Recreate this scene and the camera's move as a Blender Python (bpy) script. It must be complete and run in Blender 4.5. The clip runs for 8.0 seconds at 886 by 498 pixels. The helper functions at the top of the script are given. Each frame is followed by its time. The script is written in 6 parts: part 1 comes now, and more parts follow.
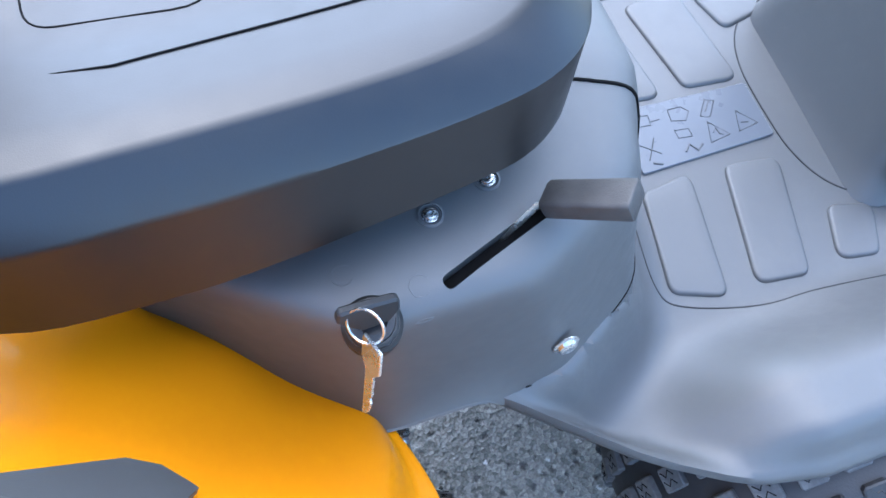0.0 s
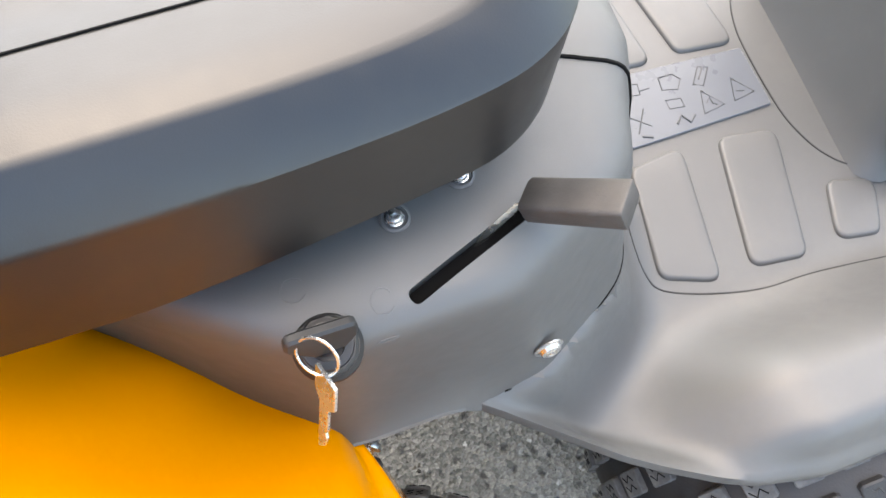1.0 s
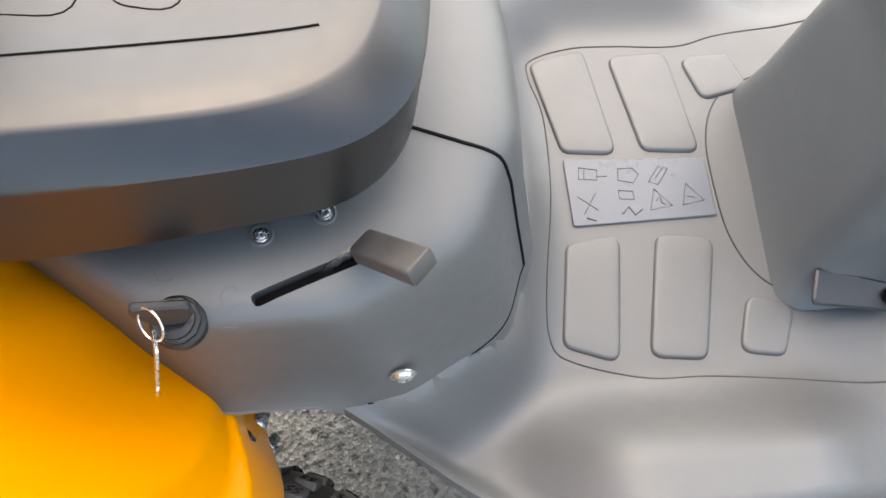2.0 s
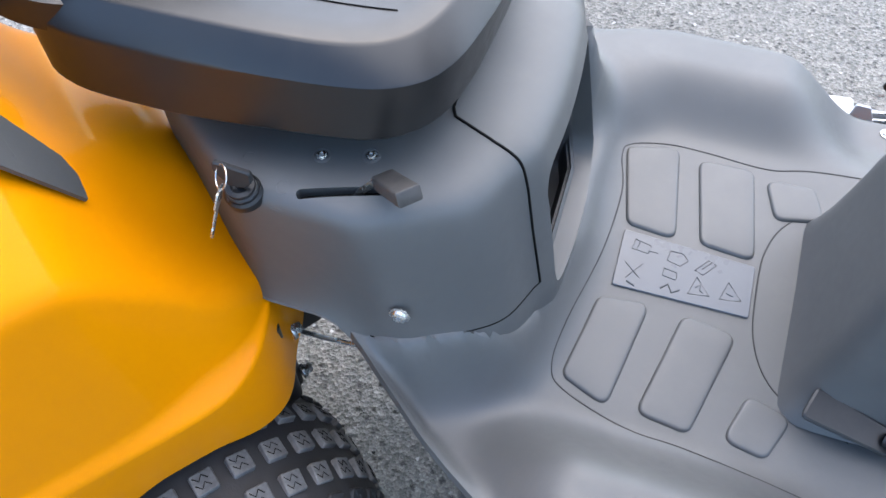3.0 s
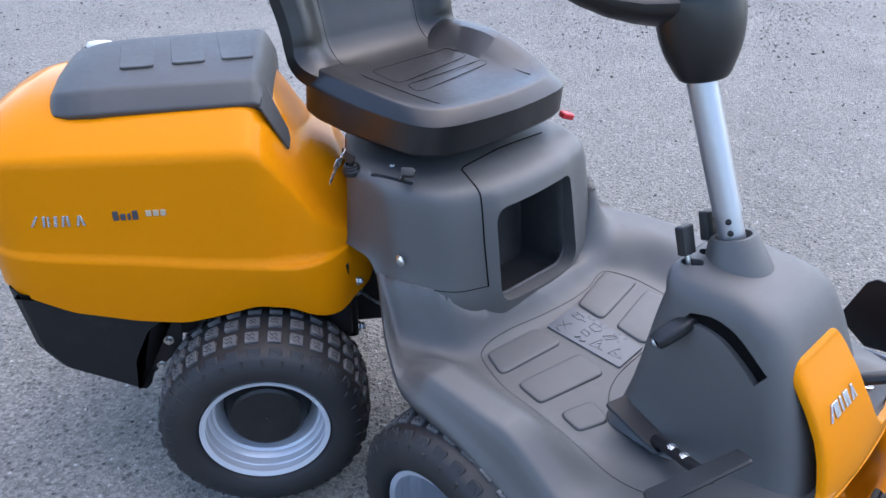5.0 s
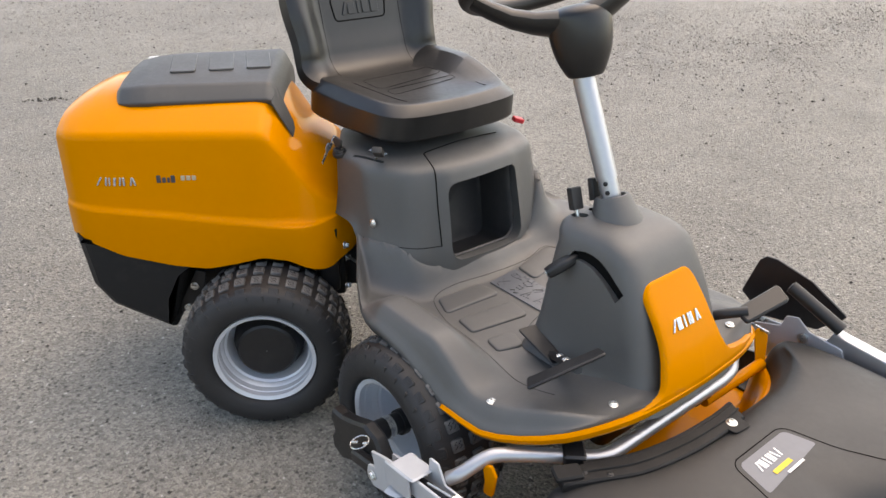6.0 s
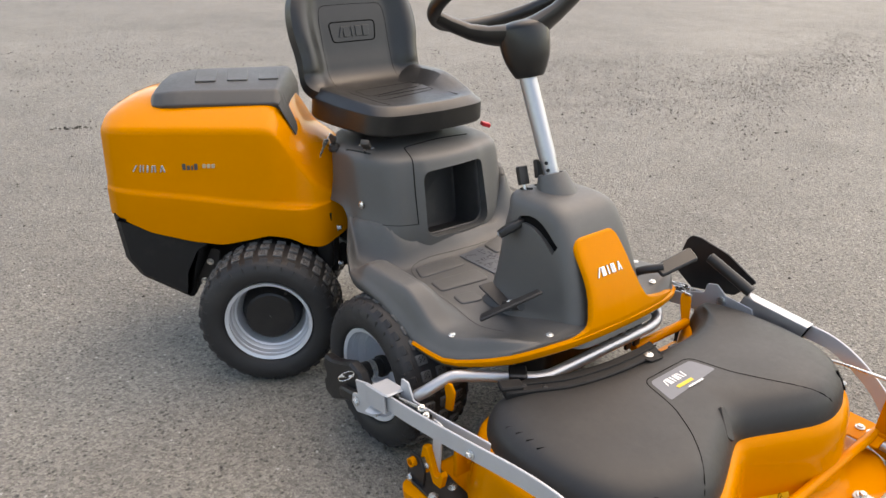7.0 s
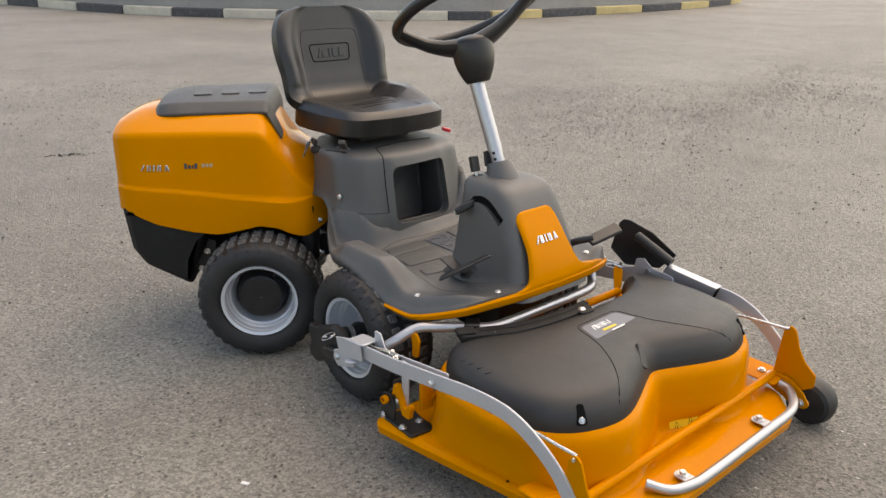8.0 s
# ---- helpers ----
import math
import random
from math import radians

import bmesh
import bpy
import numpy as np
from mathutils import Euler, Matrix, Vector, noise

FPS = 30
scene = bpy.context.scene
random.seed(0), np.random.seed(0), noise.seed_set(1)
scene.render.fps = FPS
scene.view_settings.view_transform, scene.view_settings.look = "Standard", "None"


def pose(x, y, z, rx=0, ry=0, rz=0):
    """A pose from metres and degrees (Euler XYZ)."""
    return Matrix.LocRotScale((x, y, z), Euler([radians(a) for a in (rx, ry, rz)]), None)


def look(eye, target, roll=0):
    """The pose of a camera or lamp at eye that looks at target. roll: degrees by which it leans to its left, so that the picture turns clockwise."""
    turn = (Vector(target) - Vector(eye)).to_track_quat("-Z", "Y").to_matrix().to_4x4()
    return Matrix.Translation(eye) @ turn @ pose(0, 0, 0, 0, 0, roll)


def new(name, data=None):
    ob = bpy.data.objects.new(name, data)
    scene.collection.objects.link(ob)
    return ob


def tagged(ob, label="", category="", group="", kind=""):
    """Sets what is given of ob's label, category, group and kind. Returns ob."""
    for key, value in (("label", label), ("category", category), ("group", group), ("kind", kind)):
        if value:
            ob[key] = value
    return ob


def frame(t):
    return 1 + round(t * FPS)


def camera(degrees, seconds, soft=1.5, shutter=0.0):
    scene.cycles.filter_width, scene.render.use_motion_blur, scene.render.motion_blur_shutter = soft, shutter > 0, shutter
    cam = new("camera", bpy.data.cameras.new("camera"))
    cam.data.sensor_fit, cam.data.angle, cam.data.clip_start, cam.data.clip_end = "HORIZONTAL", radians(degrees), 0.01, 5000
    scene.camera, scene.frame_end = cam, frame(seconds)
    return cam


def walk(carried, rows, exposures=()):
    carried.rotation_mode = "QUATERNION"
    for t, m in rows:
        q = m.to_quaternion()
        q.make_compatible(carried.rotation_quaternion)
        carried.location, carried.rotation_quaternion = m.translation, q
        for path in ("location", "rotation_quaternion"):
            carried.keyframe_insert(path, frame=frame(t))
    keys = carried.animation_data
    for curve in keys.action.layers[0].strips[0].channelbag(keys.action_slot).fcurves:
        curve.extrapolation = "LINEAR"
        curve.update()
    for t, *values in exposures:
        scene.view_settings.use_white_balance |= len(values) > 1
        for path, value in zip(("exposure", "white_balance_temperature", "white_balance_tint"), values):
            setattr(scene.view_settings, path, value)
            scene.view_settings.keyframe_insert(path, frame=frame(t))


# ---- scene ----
cam = camera(61.2, 8.0)
PATH = [
    (0, (-0.4422, -0.3870, 1.0430), (-0.0821, 0.5106, -0.7080), 2.8),
    (0.5, (-0.4229, -0.3506, 1.0090), (-0.0494, 0.4543, -0.7830), 4.3),
    (1, (-0.4163, -0.3417, 1.0090), (-0.0497, 0.4330, -0.7980), 5.5),
    (1.5, (-0.3761, -0.3658, 1.0490), (-0.0668, 0.4470, -0.7520), 6.2),
    (1.7, (-0.3411, -0.3838, 1.0720), (-0.0766, 0.4585, -0.7230), 6.1),
    (2.8, (-0.1609, -0.4990, 1.1480), (-0.3884, 0.5186, -0.5590), 1.6),
    (3, (-0.1317, -0.5562, 1.1600), (-0.4689, 0.5265, -0.4870), 0.8),
    (3.5, (-0.0352, -0.6822, 1.1950), (-0.6359, 0.5113, -0.2920), 2.2),
    (4, (0.1674, -0.7650, 1.2250), (-0.7447, 0.4398, -0.0850), 1.7),
    (4.5, (0.3885, -0.8228, 1.2510), (-0.7480, 0.3405, 0.0870), 0.7),
    (4.7, (0.4643, -0.8776, 1.2480), (-0.7077, 0.3001, 0.1340), 1.0),
    (5.8, (0.9289, -1.0685, 1.2740), (-0.4189, 0.0589, 0.3190), 0.8),
    (6, (1.0152, -1.0803, 1.2710), (-0.3544, 0.0439, 0.3430), 0.9),
    (6.5, (1.2011, -1.1414, 1.2640), (-0.2102, -0.0172, 0.4010), 1.5),
    (7, (1.3560, -1.2607, 1.2510), (-0.0645, -0.1095, 0.4410), 1.0),
    (7.5, (1.5053, -1.3924, 1.2450), (0.0885, -0.2055, 0.4810), 0.4),
    (8, (1.6677, -1.4660, 1.2240), (0.2514, -0.2458, 0.5120), 0.6),
]
# exposure and white balance: the clip's camera drifts from blue to warm and back
EXPOSURES = [
    (0.0, 3.06, 5500, 8), (0.5, 3.25, 6950, 9), (1.0, 3.32, 8050, 9.5), (1.7, 3.12, 8250, 9.5),
    (2.8, 2.67, 6600, 9), (3.5, 2.33, 6350, 10.5), (4.0, 2.17, 5850, 11.5), (4.5, 2.03, 5350, 14.5), (4.7, 2.01, 5450, 14.5),
    (5.8, 1.9, 8350, 13), (7.0, 1.77, 8700, 13), (8.0, 1.55, 9100, 13),
]
walk(cam, [(t, look(eye, target, roll)) for t, eye, target, roll in PATH], EXPOSURES)

# ---- sky and sun: a hazy evening, soft light ----
world = bpy.data.worlds.new("sky")
scene.world = world
world.use_nodes = True
wn = world.node_tree.nodes
sky = wn.new("ShaderNodeTexSky")
sky.sky_type = "NISHITA"
sky.sun_disc = False
sky.sun_elevation, sky.sun_rotation = radians(61), radians(345)
sky.air_density, sky.dust_density, sky.ozone_density = 1.0, 1.2, 1.0
world.node_tree.links.new(sky.outputs[0], wn["Background"].inputs[0])
wn["Background"].inputs[1].default_value = 0.12
sun = new("sun", bpy.data.lights.new("sun", "SUN"))
sun.data.energy, sun.data.angle, sun.data.color = 0.8, radians(100), (1.0, 0.9, 0.78)
sun.matrix_world = look((0, 0, 0), (-0.16, -0.61, -1.15))

# ---- mesh helpers ----
class Geo:
    """Collects pieces of one part's mesh."""

    def __init__(self, *pieces):
        self.v, self.f = [], []
        for piece in pieces:
            self.add(piece)

    def add(self, piece, m=None):
        v, f = piece
        o = len(self.v)
        self.v += [tuple(m @ Vector(p)) if m else tuple(p) for p in v]
        self.f += [tuple(i + o for i in q) for q in f]
        return self


def to_mesh(name, geo, m=None, sharp=38):
    me = bpy.data.meshes.new(name)
    me.from_pydata([m @ Vector(p) for p in geo.v] if m else geo.v, [], geo.f)
    bm = bmesh.new()
    bm.from_mesh(me)
    bmesh.ops.recalc_face_normals(bm, faces=bm.faces)
    bm.to_mesh(me)
    bm.free()
    me.shade_smooth()
    me.set_sharp_from_angle(angle=radians(sharp))
    return me


def part(name, geo, material, parent=None, label="", m=None, sharp=38):
    """Links a mesh as one object under a thing or under a part."""
    me = geo if isinstance(geo, bpy.types.Mesh) else to_mesh(name, geo, m, sharp)
    if not me.materials:
        me.materials.append(material)
    ob = new(name, me)
    ob.parent = parent
    return tagged(ob, label)


def thing(name, label, category, at=(0, 0, 0), group=""):
    ob = new(name)
    ob.location = at
    ob.empty_display_size = 0.1
    return tagged(ob, label, category, group)


def cut(ob, *cutters):
    """Takes the cutters' volumes out of the mesh of ob."""
    for geo in cutters:
        tool = new("cutter", to_mesh("cutter", geo))
        mod = ob.modifiers.new("cut", "BOOLEAN")
        mod.operation, mod.object, mod.solver = "DIFFERENCE", tool, "EXACT"
        bpy.context.view_layer.update()
        me = bpy.data.meshes.new_from_object(ob.evaluated_get(bpy.context.evaluated_depsgraph_get()))
        ob.modifiers.clear()
        ob.data = me
        bpy.data.objects.remove(tool)
    ob.data.shade_smooth()
    ob.data.set_sharp_from_angle(angle=radians(32))


def lerp(a, b, t):
    return a + (b - a) * t


def step(a, b, x):
    t = min(1.0, max(0.0, (x - a) / (b - a)))
    return t * t * (3 - 2 * t)


def table(x, rows):
    """Smooth interpolation in rows of (x, value)."""
    if x <= rows[0][0]:
        return rows[0][1]
    for (a, va), (b, vb) in zip(rows, rows[1:]):
        if x <= b:
            return lerp(va, vb, (x - a) / (b - a))
    return rows[-1][1]


def spline(pts, n, closed=False):
    """n points along a Catmull-Rom curve through pts."""
    p = np.array(pts, float)
    k = len(p)
    out = []
    spans = k if closed else k - 1
    for i in range(n):
        s = i * spans / (n if closed else n - 1)
        j = min(int(s), spans - 1)
        t = s - j
        q = [p[(j + d) % k] if closed else p[min(max(j + d, 0), k - 1)] for d in (-1, 0, 1, 2)]
        out.append(0.5 * (2 * q[1] + (q[2] - q[0]) * t + (2 * q[0] - 5 * q[1] + 4 * q[2] - q[3]) * t * t + (3 * q[1] - q[0] - 3 * q[2] + q[3]) * t ** 3))
    return out


def loft(rings, closed=True, cap=True):
    n = len(rings[0])
    v = [tuple(p) for r in rings for p in r]
    f = []
    for i in range(len(rings) - 1):
        for j in range(n if closed else n - 1):
            k = (j + 1) % n
            f.append((i * n + j, i * n + k, (i + 1) * n + k, (i + 1) * n + j))
    if cap:
        f.append(tuple(range(n)))
        f.append(tuple(range((len(rings) - 1) * n, len(rings) * n)))
    return v, f


def rounded(poly, r, seg=5):
    """A polygon's corners rounded; r: one radius or one per corner."""
    out = []
    k = len(poly)
    for i in range(k):
        rad = r[i] if isinstance(r, (list, tuple)) else r
        p, a, b = Vector(poly[i]), Vector(poly[i - 1]), Vector(poly[(i + 1) % k])
        u, w = (a - p), (b - p)
        la, lb = u.length, w.length
        u, w = u / la, w / lb
        half = math.acos(max(-1, min(1, u.dot(w)))) / 2
        d = min(rad / max(math.tan(half), 1e-3), la * 0.49, lb * 0.49)
        if rad <= 0 or half > 1.55:
            out.append(tuple(p))
            continue
        s, e = p + u * d, p + w * d
        for j in range(seg + 1):
            t = j / seg
            out.append(tuple((1 - t) ** 2 * s + 2 * t * (1 - t) * p + t * t * e))
    return out


def inset(loop, d):
    k = len(loop)
    area = sum(loop[i - 1][0] * loop[i][1] - loop[i][0] * loop[i - 1][1] for i in range(k))
    sg = 1 if area > 0 else -1
    out = []
    for i in range(k):
        a, p, b = Vector(loop[i - 1]), Vector(loop[i]), Vector(loop[(i + 1) % k])
        t = (b - a)
        if t.length < 1e-9:
            out.append(tuple(p))
            continue
        t.normalize()
        out.append((p.x - t.y * d * sg, p.y + t.x * d * sg))
    return out


def plate(loop, z0, z1, bevel=0.002):
    """A flat outline given thickness, with bevelled edges."""
    b = min(bevel, (z1 - z0) * 0.49)
    small = inset(loop, b)
    rings = [[(x, y, z0) for x, y in small], [(x, y, z0 + b) for x, y in loop], [(x, y, z1 - b) for x, y in loop], [(x, y, z1) for x, y in small]]
    return loft(rings)


def block(sx, sy, sz, r=0.004, bevel=0.002):
    """A box standing on z 0, centred in x and y, with rounded upright edges."""
    return plate(rounded([(-sx / 2, -sy / 2), (sx / 2, -sy / 2), (sx / 2, sy / 2), (-sx / 2, sy / 2)], r, 3), 0, sz, bevel)


def tube(pts, r, n=10, steps=None, closed=False, flat=1.0):
    """A round bar along a smooth path; flat squeezes it in its second direction."""
    path = [Vector(p) for p in (spline(pts, steps, closed) if steps else pts)]
    k = len(path)
    rings, side = [], None
    for i, p in enumerate(path):
        a = path[(i - 1) % k] if closed or i else path[0]
        b = path[(i + 1) % k] if closed or i < k - 1 else path[-1]
        t = (b - a).normalized()
        if side is None:
            side = t.cross(Vector((0, 0, 1)) if abs(t.z) < 0.9 else Vector((0, 1, 0))).normalized()
        side = (side - t * side.dot(t)).normalized()
        up = t.cross(side)
        rad = r[i * len(r) // k] if isinstance(r, (list, tuple)) else r
        rings.append([p + side * (math.cos(x) * rad) + up * (math.sin(x) * rad * flat) for x in (2 * math.pi * j / n for j in range(n))])
    if closed:
        rings.append(rings[0])
    return loft(rings, cap=not closed)


def lathe(profile, n=32, cap=True):
    """A profile of (radius, height) turned round z."""
    return loft([[(r * math.cos(a), r * math.sin(a), h) for a in (2 * math.pi * j / n for j in range(n))] for r, h in profile], cap=cap)


def axes(at, z, x=(1, 0, 0)):
    """A pose at a point with its z along z and its x near x."""
    z = Vector(z).normalized()
    y = z.cross(Vector(x)).normalized()
    x = y.cross(z)
    m = Matrix((x, y, z)).transposed().to_4x4()
    m.translation = at
    return m


def bolt(r=0.007, h=0.004, sides=6):
    """A screw head with washer, on z 0."""
    g = Geo(lathe([(r * 1.45, 0), (r * 1.45, h * 0.3), (r * 1.35, h * 0.4)], 20))
    g.add(lathe([(r, h * 0.3), (r, h * 0.9), (r * 0.82, h * 1.15)], sides if sides > 3 else 20))
    return g.v, g.f


def dome_screw(r=0.008):
    """A domed screw head with a socket, on z 0."""
    g = Geo(lathe([(r * 1.25, 0), (r * 1.25, r * 0.12), (r, r * 0.2), (r * 0.85, r * 0.5), (r * 0.5, r * 0.66), (r * 0.38, r * 0.66), (r * 0.34, r * 0.3)], 24))
    return g.v, g.f


def rounded_line(pts, radii, seg=4):
    """An open line whose inner corners are rounded; always the same number of points."""
    out = [tuple(pts[0])]
    for a, p, b, r in zip(pts, pts[1:], pts[2:], radii):
        a, p, b = Vector(a), Vector(p), Vector(b)
        u, w = a - p, b - p
        d = min(r, u.length * 0.48, w.length * 0.48)
        st, en = p + u.normalized() * d, p + w.normalized() * d
        out += [tuple((1 - t) ** 2 * st + 2 * t * (1 - t) * p + t * t * en) for t in (j / seg for j in range(seg + 1))]
    return out + [tuple(pts[-1])]


def snapped(ob, pts, lift=0.0):
    """Points moved onto the skin of ob, then lifted along its normal."""
    bpy.context.view_layer.update()
    out = []
    for p in pts:
        ok, q, n, i = ob.closest_point_on_mesh(Vector(p))
        out.append(q + n * lift)
    return out


def on_skin(ob, p, toward=(1, 0, 0)):
    """A pose on the skin of ob nearest to p, z along the normal."""
    bpy.context.view_layer.update()
    ok, q, n, i = ob.closest_point_on_mesh(Vector(p))
    return axes(q, n, toward)


# ---- materials ----
def material(name, colour, rough=0.5, metal=0.0, coat=0.0, vary=0.12, scale=6.0, grain=0.0, grain_scale=900.0, rough_vary=0.08, dirt=0.0):
    """A principled surface with colour and gloss that vary at two scales, and fine relief."""
    mat = bpy.data.materials.new(name)
    mat.use_nodes = True
    nt = mat.node_tree
    b = nt.nodes["Principled BSDF"]
    b.inputs["Metallic"].default_value = metal
    b.inputs["Coat Weight"].default_value = coat
    b.inputs["Coat Roughness"].default_value = 0.06
    b.inputs["Coat IOR"].default_value = 1.12
    co = nt.nodes.new("ShaderNodeTexCoord")
    big, fine = nt.nodes.new("ShaderNodeTexNoise"), nt.nodes.new("ShaderNodeTexNoise")
    for node, s, d in ((big, scale, 3.0), (fine, scale * 14, 4.0)):
        node.inputs["Scale"].default_value, node.inputs["Detail"].default_value = s, d
        nt.links.new(co.outputs["Object"], node.inputs["Vector"])
    mix = nt.nodes.new("ShaderNodeMix")
    mix.inputs[0].default_value = 0.4
    nt.links.new(big.outputs[0], mix.inputs[2])
    nt.links.new(fine.outputs[0], mix.inputs[3])
    ramp = nt.nodes.new("ShaderNodeValToRGB")
    ramp.color_ramp.elements[0].position, ramp.color_ramp.elements[1].position = 0.3, 0.7
    ramp.color_ramp.elements[0].color = (*[c * (1 - vary) for c in colour], 1)
    ramp.color_ramp.elements[1].color = (*[min(1, c * (1 + vary)) for c in colour], 1)
    nt.links.new(mix.outputs[0], ramp.inputs[0])
    top = ramp.outputs[0]
    if dirt:
        dust = nt.nodes.new("ShaderNodeTexNoise")
        dust.inputs["Scale"].default_value, dust.inputs["Detail"].default_value, dust.inputs["Roughness"].default_value = 11.0, 8.0, 0.7
        nt.links.new(co.outputs["Object"], dust.inputs["Vector"])
        amount = nt.nodes.new("ShaderNodeMapRange")
        amount.inputs[1].default_value, amount.inputs[2].default_value, amount.inputs[4].default_value = 0.5, 0.75, dirt
        nt.links.new(dust.outputs[0], amount.inputs[0])
        over = nt.nodes.new("ShaderNodeMix")
        over.data_type = "RGBA"
        over.inputs[7].default_value = (0.33, 0.3, 0.26, 1)
        nt.links.new(amount.outputs[0], over.inputs[0])
        nt.links.new(top, over.inputs[6])
        top = over.outputs[2]
    nt.links.new(top, b.inputs["Base Color"])
    rr = nt.nodes.new("ShaderNodeMapRange")
    rr.inputs[1].default_value, rr.inputs[2].default_value = 0.3, 0.7
    rr.inputs[3].default_value, rr.inputs[4].default_value = max(0.02, rough - rough_vary), min(1, rough + rough_vary)
    nt.links.new(mix.outputs[0], rr.inputs[0])
    nt.links.new(rr.outputs[0], b.inputs["Roughness"])
    if grain:
        gr = nt.nodes.new("ShaderNodeTexNoise")
        gr.inputs["Scale"].default_value, gr.inputs["Detail"].default_value = grain_scale, 2.0
        nt.links.new(co.outputs["Object"], gr.inputs["Vector"])
        bump = nt.nodes.new("ShaderNodeBump")
        bump.inputs["Strength"].default_value, bump.inputs["Distance"].default_value = grain, 0.001
        nt.links.new(gr.outputs[0], bump.inputs["Height"])
        nt.links.new(bump.outputs[0], b.inputs["Normal"])
    return mat


GREY = material("grey_plastic", (0.066, 0.0664, 0.065), 0.54, vary=0.05, grain=0.1, grain_scale=1400, dirt=0.05)
GREY.node_tree.nodes["Principled BSDF"].inputs["IOR"].default_value = 1.7
COVER = material("cover_plastic", (0.05, 0.0505, 0.05), 0.5, vary=0.05, grain=0.1, grain_scale=1400, dirt=0.05)
SHELL = material("black_textured_plastic", (0.009, 0.009, 0.0095), 0.62, vary=0.15, grain=0.2, grain_scale=900, dirt=0.04)
SHELL.node_tree.nodes["Principled BSDF"].inputs["Specular IOR Level"].default_value = 0.3
DARK = material("dark_plastic", (0.0155, 0.016, 0.0165), 0.52, vary=0.08, grain=0.1, dirt=0.03)
BIN = material("bin_plastic", (0.03, 0.0305, 0.032), 0.5, vary=0.08, grain=0.1, dirt=0.06)
SEAT = material("seat_vinyl", (0.0055, 0.0056, 0.006), 0.38, vary=0.05, grain=0.05, grain_scale=1200, dirt=0.02)
SEAT.node_tree.nodes["Principled BSDF"].inputs["Specular IOR Level"].default_value = 0.62
ORANGE = material("orange_paint", (0.62, 0.209, 0.0), 0.4, coat=1.0, vary=0.02, scale=3, grain=0.0, rough_vary=0.03)
ORANGE.node_tree.nodes["Principled BSDF"].inputs["Coat Roughness"].default_value = 0.05
ORANGE.node_tree.nodes["Principled BSDF"].inputs["Specular IOR Level"].default_value = 0.03
BLACK = material("black_steel", (0.01, 0.01, 0.011), 0.42, vary=0.2, grain=0.1, dirt=0.04)
RUBBER = material("tyre_rubber", (0.017, 0.0172, 0.0185), 0.6, vary=0.25, grain=0.3, grain_scale=500, dirt=0.04)
LUG = material("tread_rubber", (0.1, 0.1, 0.1), 0.85, vary=0.45, scale=14, grain=0.4, grain_scale=400, dirt=0.5)
SILVER = material("silver_paint", (0.5, 0.515, 0.535), 0.4, metal=0.3, vary=0.05, grain=0.05)
RIM = material("rim_paint", (0.6, 0.635, 0.68), 0.36, metal=0.25, vary=0.05, grain=0.05)
ALU = material("brushed_tube", (0.46, 0.47, 0.49), 0.38, metal=0.8, vary=0.06)
ZINC = material("zinc_plated_steel", (0.62, 0.63, 0.62), 0.28, metal=0.9, vary=0.15, scale=40)
# near-black for joints and marks; also stands in for shade inside slots and recesses
HOLLOW = material("black_gap", (0.004, 0.004, 0.004), 0.8, vary=0.1)
HOLLOW.node_tree.nodes["Principled BSDF"].inputs["Specular IOR Level"].default_value = 0.1
PLATE = material("pale_label_film", (0.092, 0.1, 0.112), 0.3, vary=0.06, grain=0.05, dirt=0.06)
INK = material("label_ink", (0.055, 0.057, 0.06), 0.5)
BADGE = material("chrome_letters", (0.55, 0.56, 0.57), 0.25, metal=0.85)
BADGE_DARK = material("dark_letters", (0.045, 0.045, 0.06), 0.35)
BADGE_PALE = material("pale_letters", (0.42, 0.34, 0.24), 0.35)
RED = material("red_plastic", (0.5, 0.02, 0.03), 0.35)
WHITE = material("white_plastic", (0.75, 0.75, 0.74), 0.35)
STICKER = material("grey_blue_sticker", (0.13, 0.137, 0.155), 0.4)
WARN = material("yellow_sticker", (0.75, 0.5, 0.01), 0.35)

# ---- the ride-on mower: front unit ----
mower = thing("ride_on_mower", "orange and anthracite articulated ride-on mower on asphalt, steered to full lock", "ride-on mower")


def half_width(x):
    """Half the width of the footplate at x."""
    return table(x, [(-0.33, 0.238), (-0.31, 0.25), (-0.23, 0.305), (-0.16, 0.343), (-0.13, 0.356), (-0.08, 0.368), (0.05, 0.37), (0.15, 0.364), (0.21, 0.362), (0.25, 0.358), (0.285, 0.349), (0.32, 0.334), (0.355, 0.311), (0.385, 0.282), (0.405, 0.257), (0.425, 0.223), (0.437, 0.188), (0.445, 0.15), (0.45, 0.1), (0.453, 0.04)])


FOOT = rounded([(-0.56, -0.14), (-0.425, -0.242), (-0.275, -0.242), (-0.183, -0.185), (-0.15, -0.095), (-0.138, 0.0), (-0.15, 0.112), (-0.172, 0.216), (-0.25, 0.252), (-0.425, 0.252), (-0.56, 0.15)], [0.03, 0.045, 0.06, 0.07, 0.03, 0.05, 0.03, 0.07, 0.06, 0.045, 0.03], 6)
FOOT_A = np.array(FOOT)
FOOT_D = np.roll(FOOT_A, -1, axis=0) - FOOT_A
FOOT_L = (FOOT_D ** 2).sum(1) + 1e-12


